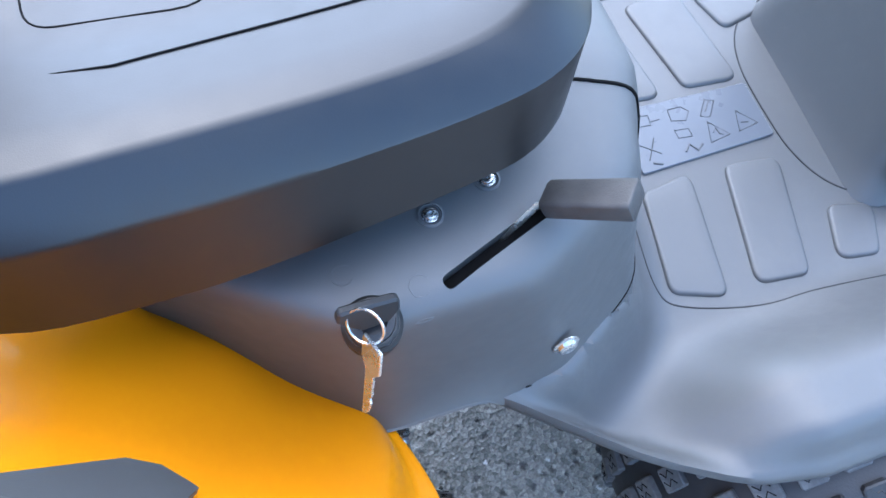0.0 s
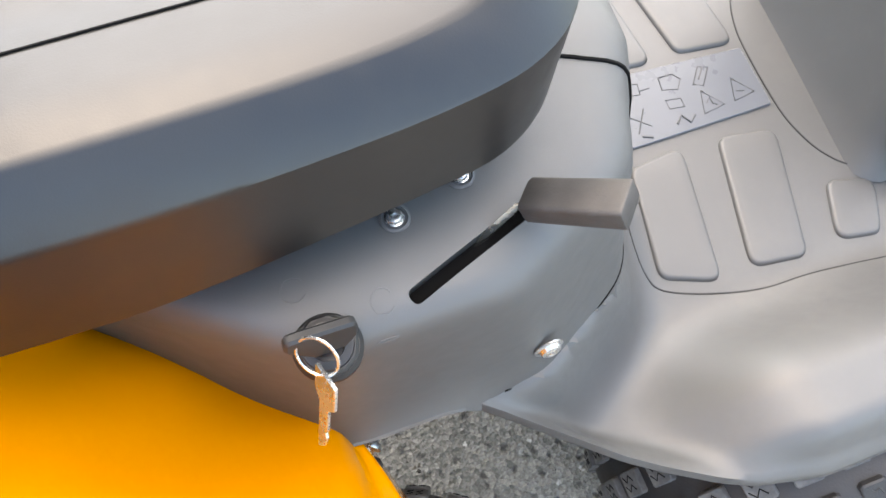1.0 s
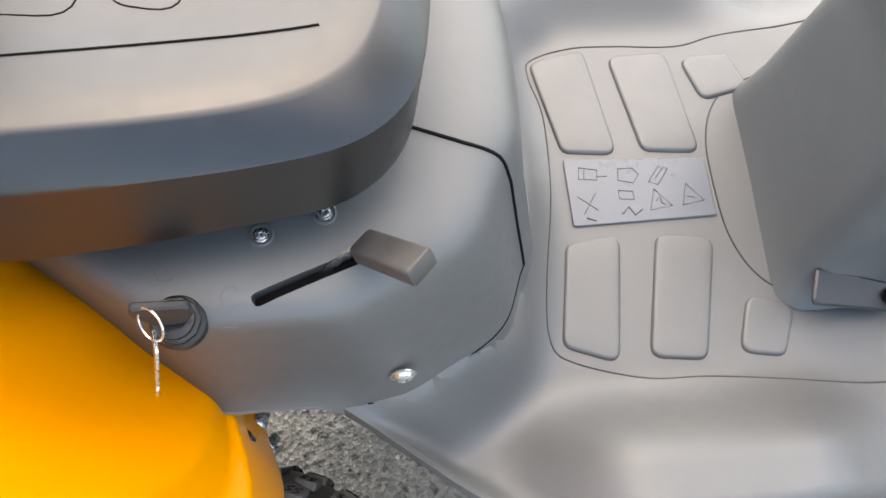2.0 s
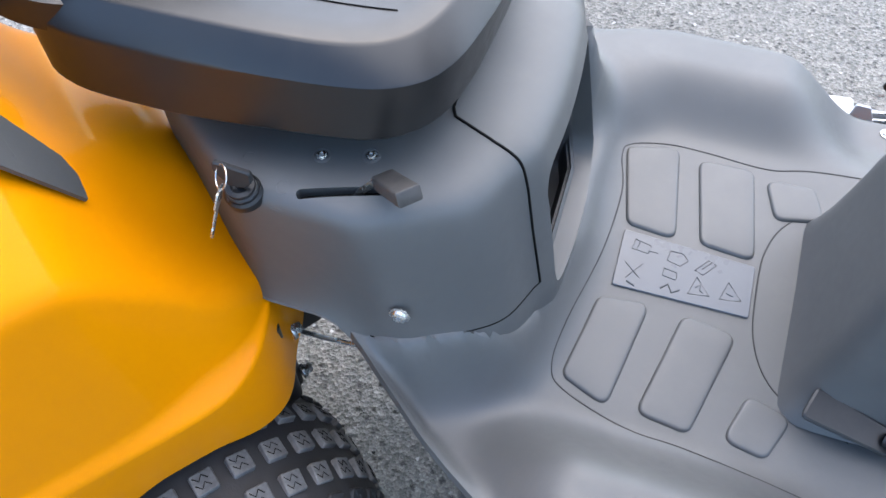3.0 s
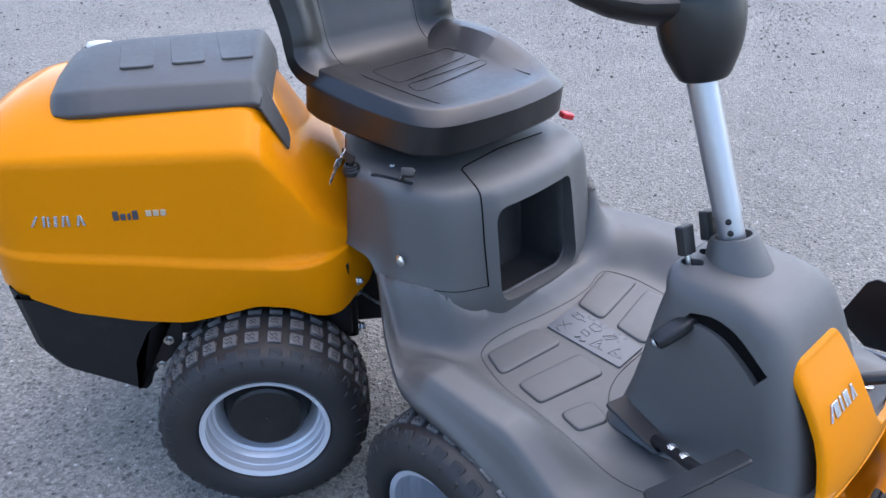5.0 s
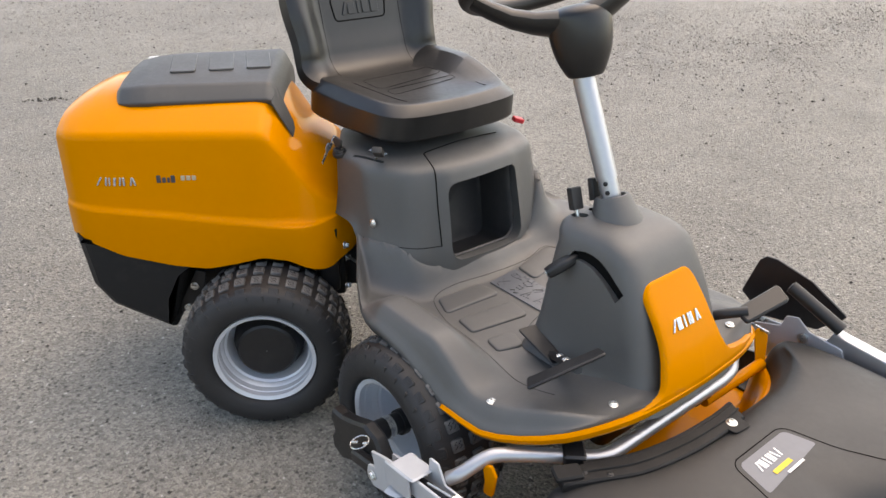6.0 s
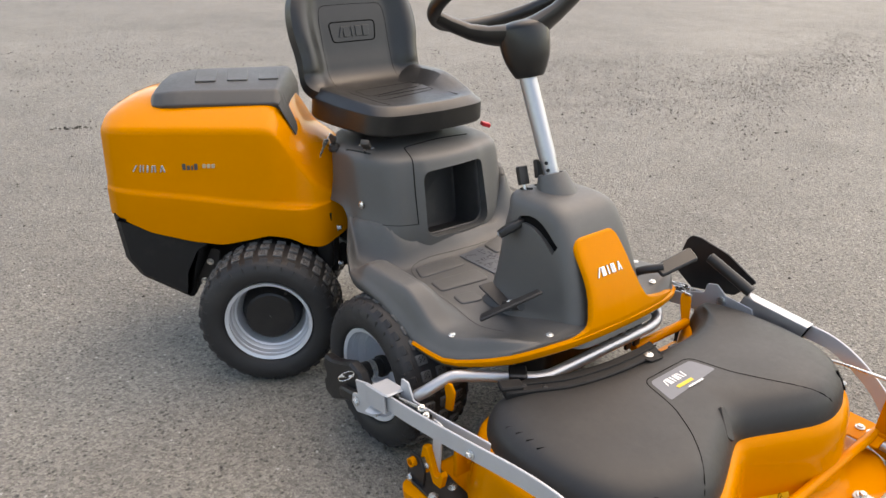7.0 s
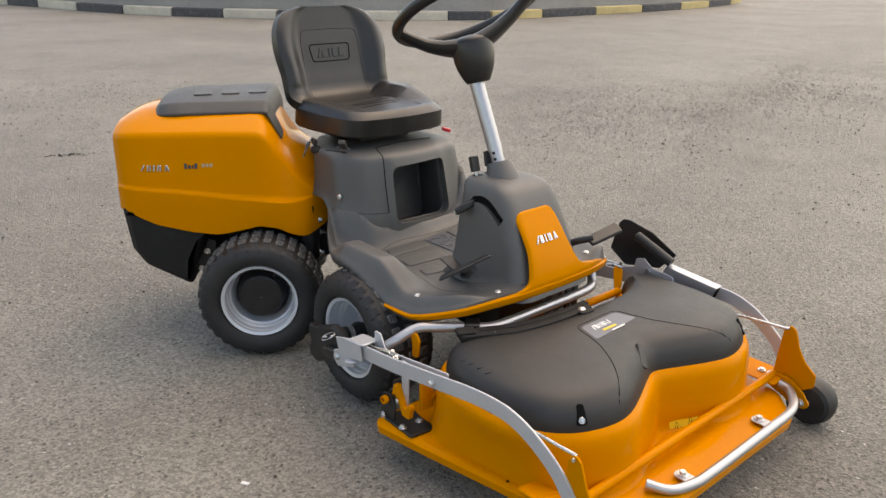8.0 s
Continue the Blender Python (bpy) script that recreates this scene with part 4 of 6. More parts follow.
def ribbon_line(name, pts, parent, z=None, r=0.0016, mat=None, n=60, label=""):
    """A fine moulded groove shown as a dark joint that follows the surface."""
    path = spline(pts, n)
    part(name, Geo(tube([(p[0], p[1], floor_height(p[0], p[1]) if z is None else z) for p in path], r, 6)), mat or HOLLOW, parent, label)


GROOVE = [(0.3, -0.222), (0.2, -0.23), (0.041, -0.21), (-0.028, -0.206), (-0.102, -0.184), (-0.124, -0.16), (-0.12, -0.103), (-0.1, 0.0), (-0.094, 0.095), (-0.105, 0.15), (-0.098, 0.174), (-0.052, 0.188), (0.0, 0.189), (0.08, 0.185), (0.145, 0.2), (0.3, 0.215)]
ribbon_line("floor_groove", GROOVE, mower, r=0.001, mat=DARK, n=120)
for s in (-1, 1):
    ribbon_line("pedestal_groove", [(0.086, 0.0), (0.089, s * 0.055), (0.106, s * 0.1), (0.138, s * 0.128), (0.2, s * 0.15)], mower, r=0.001, mat=DARK)

# information plate with its pictograms
LEAN = Matrix(((1, 0, 0, 0), (0, 1, 0, 0), (0, 0.1, 1, 0.006), (0, 0, 0, 1)))
info = part("information_plate", Geo().add(plate(rounded([(-0.08, -0.039), (0.081, -0.036), (0.081, 0.034), (-0.08, 0.041)], 0.003, 2), FLOOR + 0.0005, FLOOR + 0.003, 0.0008)), PLATE, mower, "pale grey plate with moulded pictograms", LEAN)


def stroke(pts, closed=True, r=0.0007):
    return tube([(x, y, FLOOR + 0.0031) for x, y in pts], r, 5, closed=closed)


for strokes in (
    (stroke([(0.045, -0.022), (0.07, -0.018), (0.053, 0.003)]), stroke([(0.052, -0.012), (0.06, -0.014)], False),),
    (stroke([(0.008, -0.026), (0.033, -0.022), (0.016, -0.001)]), stroke([(0.016, -0.015), (0.021, -0.01), (0.022, -0.018), (0.026, -0.02)], False),),
    (stroke([(0.012, 0.008), (0.022, 0.004), (0.036, 0.022), (0.026, 0.026)]), stroke([(0.02, 0.012), (0.03, 0.024)], False),),
    (stroke([(-0.022, 0.012), (-0.006, 0.008), (0.002, 0.018), (-0.004, 0.026), (-0.02, 0.026)]),),
    (stroke([(-0.024, -0.01), (-0.008, -0.012), (-0.008, -0.002), (-0.024, 0.0)]), stroke([(-0.024, -0.028), (-0.016, -0.02), (-0.01, -0.03), (-0.002, -0.024)], False, 0.0014),),
    (stroke([(-0.066, 0.016), (-0.046, 0.014), (-0.044, 0.026), (-0.064, 0.03)]), stroke([(-0.046, 0.018), (-0.034, 0.018)], False), stroke([(-0.06, 0.016), (-0.058, 0.029)], False),),
    (stroke([(-0.07, -0.005), (-0.05, -0.022)], False), stroke([(-0.05, -0.002), (-0.066, -0.026)], False), stroke([(-0.064, -0.03), (-0.054, -0.034)], False, 0.0014),),
):
    part("pictogram", Geo(*strokes), INK, info, "moulded warning pictogram", LEAN)

for x, y in ((0.24, -0.325), (0.403, -0.184), (0.404, 0.17), (0.24, 0.325)):
    part("floor_screw", Geo().add(dome_screw(0.0075), Matrix.Translation((x, y, floor_height(x, y) - 0.0005))), ZINC, mower, "domed zinc screw")

# seat base: screws, joint lines, lever, lock
part("side_screw", Geo().add(dome_screw(0.0085), axes((-0.277, -0.2275, 0.528), (0.05, -1, 0.08))), ZINC, seat_base, "domed zinc screw")
for x, y, z in ((-0.364, -0.17, 0.6635), (-0.323, -0.157, 0.6645)):
    SEATED = on_skin(seat_base, (x, y, z + 0.01))
    part("top_screw", Geo().add(dome_screw(0.0042), SEATED), ZINC, seat_base, "zinc screw")
    part("screw_seat", Geo().add(lathe([(0.0085, -0.001), (0.0085, 0.0006), (0.007, 0.0011), (0.0066, 0.0004)], 24), SEATED), GREY, seat_base)


def dense(pts, n=14):
    return [tuple(Vector(a).lerp(Vector(b), i / n)) for a, b in zip(pts, pts[1:]) for i in range(n)] + [tuple(pts[-1])]


line = dense([(-0.155, -0.122, 0.486), (-0.175, -0.119, 0.57), (-0.19, -0.114, 0.63), (-0.199, -0.111, 0.655), (-0.225, -0.105, 0.675), (-0.266, -0.09, 0.68)], 20)
line += dense([(-0.271, -0.08, 0.68), (-0.2735, -0.039, 0.68), (-0.28, 0.018, 0.68), (-0.2795, 0.081, 0.69), (-0.281, 0.15, 0.685)])
part("panel_joint", Geo(tube(snapped(seat_base, line, 0.0002), 0.0015, 6)), HOLLOW, seat_base)
line = spline([(-0.158, -0.119, 0.484), (-0.166, -0.145, 0.484), (-0.181, -0.171, 0.484), (-0.2, -0.191, 0.484), (-0.221, -0.209, 0.484), (-0.275, -0.236, 0.484), (-0.307, -0.24, 0.485)], 50)
part("panel_joint", Geo(tube(snapped(seat_base, line, 0.0), 0.0009, 6)), HOLLOW, seat_base)

STEEL = material("bare_steel", (0.6, 0.59, 0.56), 0.25, metal=0.95)
KNOB = material("worn_knob_plastic", (0.03, 0.028, 0.027), 0.6, vary=0.15, scale=60, grain=0.2, grain_scale=900, dirt=0.1)
blade = Geo(tube([(-0.333, -0.1945, 0.628), (-0.322, -0.191, 0.655), (-0.304, -0.1885, 0.676), (-0.294, -0.193, 0.682)], 0.0036, 8, flat=0.3))
throttle = part("throttle_lever", blade, STEEL, seat_base, "flat steel throttle lever")
kd, ks = Vector((0.63, -0.56, 0.5)).normalized(), Vector((0.7, 0.7, 0.0)).normalized()
ks = (ks - kd * ks.dot(kd)).normalized()
kn = kd.cross(ks).normalized()
knob = loft([[Vector((-0.2995, -0.188, 0.6785)) + kd * (0.055 * t) + ks * (a * s) + kn * (b * s)
              for a, b in rounded([(-0.011, -0.0068), (0.011, -0.0068), (0.011, 0.0068), (-0.011, 0.0068)], 0.0026, 3)] for t, s in ((0, 0.8), (0.04, 0.95), (0.3, 0.97), (0.9, 1.0), (0.972, 1.0), (0.992, 0.97), (1.0, 0.9))])
part("knob", Geo(knob), KNOB, throttle, "worn black plastic knob")

LOCK = axes((-0.416, -0.221, 0.6535), (0, -0.2, 1), (1, 0, 0))
lock = part("ignition_lock", Geo().add(lathe([(0.0175, -0.004), (0.0175, 0.004), (0.0155, 0.0065), (0.0135, 0.0065), (0.0125, 0.014), (0.0085, 0.015), (0.008, 0.012), (0.001, 0.012)], 32), LOCK), BLACK, seat_base, "black ignition lock with ribbed nut")
part("nut", Geo().add(lathe([(0.0155, 0.004), (0.0155, 0.0095), (0.014, 0.011), (0.012, 0.0112)], 10), LOCK), BLACK, lock)
for x, y in ((-0.386, -0.236), (-0.384, -0.208), (-0.424, -0.19)):
    arcs = [(x + 0.006 * math.cos(a), y + 0.006 * math.sin(a), 0.6569 + (y + 0.2) * 0.2) for a in (0.5 + 5.2 * i / 12 for i in range(13))]
    part("switch_symbol", Geo(tube(snapped(seat_base, arcs, -0.0002), 0.0006, 5)), GREY, seat_base, "moulded switch symbol")

# key in the lock, with ring and spare key
key = thing("ignition_key", "black-headed ignition key with split ring and a hanging steel spare key", "key", (-0.416, -0.224, 0.668))
KEY = Matrix.Translation((-0.416, -0.224, 0.668))


def key_part(name, geo, mat, label=""):
    ob = part(name, geo, mat, key, label)
    ob.matrix_parent_inverse = KEY.inverted()
    return ob


bow = rounded([(-0.006, -0.014), (0.01, -0.014), (0.0165, -0.006), (0.017, 0.005), (-0.0165, 0.01), (-0.018, 0.001)], [0.002, 0.002, 0.004, 0.004, 0.004, 0.004], 4)
key_part("key_head", Geo().add(plate(bow, -0.003, 0.003, 0.0014), axes((-0.4175, -0.2255, 0.685), (0.06, -1, 0.12), (1, 0.06, 0.0))), DARK, "black plastic key head")
key_part("key_shank", Geo(tube([(-0.416, -0.2225, 0.664), (-0.4165, -0.224, 0.688)], 0.0042, 8)), BLACK)
ringc, ra, rb = Vector((-0.422, -0.2355, 0.689)), Vector((0.35, -0.75, -0.5)).normalized(), Vector((0.55, 0.1, 0.8)).normalized()
rb = (rb - ra * rb.dot(ra)).normalized()
key_part("split_ring", Geo(tube([ringc + ra * (0.0105 * math.cos(a)) + rb * (0.0105 * math.sin(a)) for a in (2 * math.pi * i / 40 for i in range(40))], 0.0008, 6, closed=True)), ZINC, "steel split ring")
spare = rounded([(-0.009, 0.0), (0.009, 0.0), (0.0095, 0.016), (0.004, 0.022), (0.0042, 0.038), (0.0025, 0.041), (0.0042, 0.044), (0.002, 0.053), (-0.0035, 0.06), (-0.004, 0.022), (-0.009, 0.016)], 0.0015, 2)
down = Vector((-0.22, -0.32, -0.92)).normalized()
across = Vector((0.25, -0.9, 0.28)).normalized()
across = (across - down * across.dot(down)).normalized()
key_part("spare_key", Geo().add(plate(spare, -0.001, 0.001, 0.0004), axes((-0.4205, -0.243, 0.683), across.cross(down), across)), ZINC, "worn steel spare key")

# pedestal: levers and lift lever
for base, top in (((0.175, -0.051, 0.64), (0.1605, -0.0485, 0.677)), ((0.184, -0.008, 0.65), (0.168, -0.001, 0.687))):
    a, c = Vector(base), Vector(top)
    rod = part("pedal_lock_lever", Geo(tube([a, c], 0.0042, 10)), ZINC, ped, "steel rod lever")
    grip = [(-0.0125, -0.0075), (0.0125, -0.0075), (0.0125, 0.0075), (-0.0125, 0.0075)]
    part("grip", Geo().add(plate(rounded(grip, 0.002, 2), 0, 0.044, 0.002), axes(c - (c - a) * 0.1, c - a, (0.1, 1, 0))), DARK, rod, "black square plastic grip")
LEVER = [(0.219, -0.078, 0.614, 0.008, 0.007), (0.214, -0.098, 0.608, 0.0095, 0.0075), (0.21, -0.108, 0.604, 0.0135, 0.009), (0.203, -0.124, 0.595, 0.0148, 0.0095), (0.194, -0.141, 0.584, 0.0142, 0.0092), (0.19, -0.148, 0.579, 0.012, 0.008)]
rings = []
along = Vector((-0.029, -0.07, -0.035)).normalized()
wide = along.cross(Vector((0.8, 0.0, 0.35))).normalized()
for x, y, z, a, b in LEVER:
    rings.append([Vector((x, y, z)) + wide.cross(along) * u + wide * w for u, w in rounded([(-a, -b), (a, -b), (a, b), (-a, b)], b * 0.55, 3)])
lift = part("lift_lever", Geo(loft(rings)), BLACK, ped, "black plastic lift lever")
part("lever_screw", Geo().add(dome_screw(0.006), axes((0.1895, -0.1475, 0.5785), (-0.55, -0.68, -0.5))), ZINC, lift)

# drive pedal and brake pedal
g = Geo().add(plate(rounded([(-0.058, -0.019), (0.052, -0.014), (0.058, 0.014), (-0.05, 0.02)], 0.006, 3), 0, 0.006, 0.002), axes((0.192, -0.146, 0.414), (0.2, -0.22, 0.95), (1, -0.12, -0.2)))
pedal = part("drive_pedal", g, BLACK, mower, "black ribbed drive pedal")
part("toe_plate", Geo().add(plate(rounded([(-0.075, -0.02), (0.075, -0.014), (0.07, 0.018), (-0.07, 0.02)], 0.006, 3), 0, 0.007, 0.0025), axes((0.332, -0.2375, 0.48), (-0.42, -0.21, 0.88), (0.485, 0.775, 0.405))), BLACK, pedal)
part("pedal_arm", Geo(tube([(0.225, -0.15, 0.412), (0.26, -0.17, 0.432), (0.3, -0.19, 0.45), (0.34, -0.215, 0.475)], 0.009, 10)), BLACK, pedal)
for x, y, z in ((0.262, -0.172, 0.441), (0.287, -0.184, 0.452)):
    part("pedal_screw", Geo().add(dome_screw(0.006), axes((x, y, z), (0, 0, 1))), ZINC, pedal)
brake = part("brake_pedal", Geo().add(plate(rounded([(-0.056, -0.018), (0.05, -0.02), (0.058, 0.02), (-0.052, 0.018)], 0.008, 3), -0.006, 0.006, 0.003), axes((0.452, 0.182, 0.513), (0.25, -0.3, 0.9), (0.14, 1, 0.0))), BLACK, mower, "black plastic brake pedal")
part("pedal_arm", Geo(tube([(0.36, 0.09, 0.462), (0.385, 0.105, 0.48), (0.41, 0.118, 0.496), (0.445, 0.145, 0.508)], 0.0105, 10, 12)), BLACK, brake)

# hitch between the two units
g = Geo().add(block(0.075, 0.28, 0.16, 0.012), Matrix.Translation((-0.19, -0.035, 0.275)))
hitch = part("hitch_plate", g, BLACK, mower, "black steel hitch plate with bolts", REAR)
for v, z in ((-0.17, 0.31), (-0.13, 0.37), (-0.18, 0.43)):
    part("bolt", Geo().add(bolt(0.007, 0.012), axes((-0.153, v, z - 0.012), (1, 0, 0), (0, 1, 0))), ZINC, hitch, "", REAR)
part("hitch_shaft", Geo(tube([(-0.45, -0.14, 0.42), (-0.27, -0.17, 0.42)], 0.014, 12), tube([(-0.45, -0.1, 0.37), (-0.25, -0.12, 0.37)], 0.02, 12)), BLACK, mower, "black steel linkage shafts")
part("cable", Geo(tube([(-0.5, -0.2, 0.37), (-0.4, -0.2, 0.365), (-0.28, -0.2, 0.385)], 0.003, 8, 12)), ZINC, mower)

# ---- the mowing deck ----
deck = thing("mowing_deck", "orange front mowing deck with anthracite cover and silver lift arms", "mower deck", (0.64, 0, 0))
OFF = Matrix.Translation((0.64, 0, 0)).inverted()


def deck_part(name, geo, mat, label="", under=None, sharp=38):
    ob = part(name, geo, mat, under or deck, label, sharp=sharp)
    if under is None:
        ob.matrix_parent_inverse = OFF
    return ob


HALF = [(0.772, 0.0), (0.784, -0.04), (0.818, -0.115), (0.848, -0.195), (0.85, -0.265), (0.822, -0.345), (0.765, -0.405), (0.68, -0.435), (0.58, -0.442), (0.48, -0.42), (0.415, -0.37), (0.4, -0.32), (0.42, -0.27), (0.455, -0.2), (0.478, -0.1), (0.482, 0.0)]
REAR_FAR = [(0.488, 0.09), (0.49, 0.16), (0.486, 0.22), (0.468, 0.28), (0.445, 0.315), (0.42, 0.34), (0.408, 0.37), (0.422, 0.405), (0.48, 0.43)]
LOBES = [tuple(p) for p in spline(HALF[:-1] + [(0.492, 0.0)] + REAR_FAR + [(x, -y) for x, y in reversed(HALF[1:9])], 168, True)]


def grown(d):
    loop = LOBES
    steps = max(1, int(abs(d) / 0.008))
    for i in range(steps):
        loop = inset(loop, -d / steps)
        loop = [((loop[j - 1][0] + 2 * p[0] + loop[(j + 1) % len(loop)][0]) / 4, (loop[j - 1][1] + 2 * p[1] + loop[(j + 1) % len(loop)][1]) / 4) for j, p in enumerate(loop)]
    return loop


LID_ROWS = [(0.0, 0.268), (0.001, 0.276), (-0.002, 0.296), (-0.008, 0.313), (-0.015, 0.325), (-0.024, 0.334)]
rings = [[(x, y, z - 0.02 * step(0.75, 0.5, x) * step(0.36, 0.44, abs(y)) * (1 if z < 0.3 else 0)) for x, y in grown(d)] for d, z in LID_ROWS]
last = rings[-1]
for f, z in ((0.05, 0.3395), (0.12, 0.3445), (0.22, 0.349), (0.36, 0.3525), (0.52, 0.3545), (0.7, 0.3555), (0.9, 0.356)):
    rings.append([(lerp(x, 0.6 + 0.12 * min(1, abs(y) / 0.25) * step(0.55, 0.75, x), f), lerp(y, y * 0.62, f), z) for x, y, q in last])
SKIN = np.array([p for ring in rings[2:] for p in ring])


def cover_height(x, y):
    d2 = (SKIN[:, 0] - x) ** 2 + (SKIN[:, 1] - y) ** 2
    near = np.argsort(d2)[:6]
    w = 1 / (d2[near] + 1e-6)
    return float((SKIN[near, 2] * w).sum() / w.sum())


lid = deck_part("deck_cover", Geo(loft(rings, cap=False), (list(rings[-1]), [tuple(range(len(rings[-1])))])), DARK, "anthracite plastic deck cover, two-lobed", sharp=70)
shell_rings = [(0.05, 0.1205), (0.042, 0.122), (0.037, 0.127), (0.033, 0.138), (0.03, 0.155), (0.027, 0.185), (0.024, 0.22), (0.021, 0.248), (0.0165, 0.264), (0.009, 0.275), (0.0, 0.28), (-0.012, 0.281)]


def shell_point(x, y, z):
    """The side walls stand in from the rim low down."""
    most = table(x, [(0.3, 0.49), (0.47, 0.462), (0.7, 0.424), (0.9, 0.385)])
    over = max(0.0, abs(y) - most)
    return (x, math.copysign(abs(y) - over * step(0.27, 0.2, z), y), z)


shell = deck_part("deck_shell", Geo(loft([[shell_point(x, y, z) for x, y in grown(d)] for d, z in shell_rings], cap=False)), ORANGE, "glossy orange pressed-steel deck shell", sharp=60)
rim = rounded([(0.3, -0.5), (0.32, -0.515), (0.47, -0.487), (0.7, -0.44), (0.9, -0.405), (0.985, -0.33), (0.99, 0.33), (0.9, 0.43), (0.7, 0.455), (0.47, 0.487), (0.32, 0.515), (0.3, 0.5)], [0.02, 0.02, 0.1, 0.1, 0.05, 0.04, 0.04, 0.05, 0.1, 0.1, 0.02, 0.02], 5)
wide = inset(rim, -0.006)
low = inset(rim, -0.004)
deck_part("deck_rim", Geo(loft([[(x, y, 0.092) for x, y in low], [(x, y, 0.104) for x, y in wide], [(x, y, 0.113) for x, y in wide], [(x, y, 0.119) for x, y in inset(rim, 0.002)], [(x, y, 0.121) for x, y in inset(rim, 0.012)]])), ORANGE, "orange deck rim")

# joints, sticker and screws on the cover
wing = [(0.842, 0.235), (0.825, 0.215), (0.79, 0.18), (0.745, 0.145), (0.69, 0.112)]
shield = [tuple(p) for p in spline([(x, -y) for x, y in wing], 30)] + rounded_line([(0.66, -0.1), (0.582, -0.079), (0.583, 0.079), (0.66, 0.1)], [0.024, 0.024], 8) + [tuple(p) for p in spline(wing[::-1], 30)]
deck_part("cover_joint", Geo(tube([(x, y, cover_height(x, y) - 0.0002) for x, y in shield], 0.0012, 6, len(shield) * 2)), HOLLOW)
RIB = on_skin(lid, (0.775, -0.03, 0.35), (1, -0.35, 0))
rib = rounded([(-0.036, -0.008), (0.036, -0.013), (0.036, 0.013), (-0.036, 0.008)], 0.008, 4)
deck_part("cover_rib", Geo().add(plate(rib, -0.008, 0.0018, 0.0014), RIB), DARK, "moulded rib")
st = deck_part("sticker", Geo(plate(rounded([(0.592, -0.071), (0.593, 0.071), (0.648, 0.088), (0.661, -0.09)], [0.018, 0.018, 0.006, 0.006], 5), 0.3552, 0.3562, 0.0004)), STICKER, "grey-blue deck sticker with pale bars")
for y, w, lean in ((-0.052, 0.004, 0.008), (-0.04, 0.004, 0.0), (-0.034, 0.007, 0.0), (-0.024, 0.004, 0.0), (-0.014, 0.005, 0.0), (-0.007, 0.005, 0.0), (0.004, 0.004, -0.004), (0.011, 0.004, 0.004)):
    bar = plate([(0.607, y - w / 2 + lean), (0.607, y + w / 2 + lean), (0.626, y + w / 2), (0.626, y - w / 2)], 0.3564, 0.3571, 0.0002)
    deck_part("badge_bar", Geo(bar), WHITE, "white badge bar", st)
g = Geo(plate([(0.636, -0.04), (0.636, 0.012), (0.645, 0.012), (0.645, -0.04)], 0.3569, 0.3574, 0.0002))
deck_part("name_bar", g, WARN, "yellow name bar", st)
deck_part("text_bar", Geo(plate([(0.652, -0.02), (0.652, 0.03), (0.657, 0.03), (0.657, -0.02)], 0.3569, 0.3574, 0.0002)), WHITE, "", st)
for s in (-1, 1):
    recess = rounded([(-0.013, -0.022), (0.013, -0.022), (0.007, 0.024), (-0.007, 0.024)], 0.007, 4)
    c = on_skin(lid, (0.81, s * 0.33, 0.312)).translation
    # no hollow is cut: a black plate paints the recess's shade
    pit = deck_part("screw_recess_shade", Geo().add(plate(recess, -0.006, 0.0008, 0.0005), axes(c, (0.75, s * 0.4, 0.5), (-0.5 * s, 1, 0))), HOLLOW, "black plate standing for a recess's shade, with hexagon screw")
    deck_part("screw", Geo().add(bolt(0.005, 0.004), axes(c + Vector((0.006, s * 0.004, -0.009)), (0.75, s * 0.4, 0.5))), ZINC, "", pit)
for i in range(4):
    x = 0.5 + 0.03 * i
    deck_part("vent_slit", Geo(tube([(x, -0.4 - 0.002 * i, cover_height(x, -0.4) + 0.0004), (x + 0.009, -0.392, cover_height(x + 0.009, -0.392))], 0.001, 6)), HOLLOW)

# rear strip that clamps the cover
strip = [(0.422, -0.335), (0.452, -0.275), (0.487, -0.2), (0.508, -0.1), (0.515, 0.0), (0.513, 0.06)]
sp = spline(strip, 30)
outer = [(p[0] + 0.016, p[1] - 0.008) for p in sp]
inner = [(p[0] - 0.022, p[1] + 0.01) for p in reversed(sp)]
clampstrip = deck_part("cover_strip", Geo(plate(outer + inner, 0.338, 0.3565, 0.003)), SHELL, "dark plastic hinge strip behind the cover")
deck_part("strip_rib", Geo(tube([(p[0] - 0.004, p[1], 0.358) for p in sp], 0.0025, 6)), SHELL, "", clampstrip)
for x, y in ((0.523, 0.017), (0.44, -0.292), (0.47, -0.262)):
    deck_part("strip_screw", Geo().add(dome_screw(0.0085 if y > 0 else 0.005), Matrix.Translation((x, y, 0.3563))), ZINC if y > 0 else BLACK, "", clampstrip)
deck_part("tab", Geo(plate(rounded([(0.495, -0.01), (0.545, -0.002), (0.55, 0.04), (0.5, 0.045)], 0.008, 3), 0.352, 0.3564, 0.001)), SHELL, "", clampstrip)
deck_part("strip_rail", Geo(tube([(p[0] - 0.026, p[1] + 0.012, 0.35) for p in sp[5:]], 0.005, 8, flat=0.6)), SHELL, "", clampstrip)
deck_part("strip_foot", Geo().add(block(0.05, 0.034, 0.012, 0.006, 0.003), axes((0.425, -0.318, 0.352), (0, 0, 1), (0.45, 0.89, 0))), SHELL, "", clampstrip)

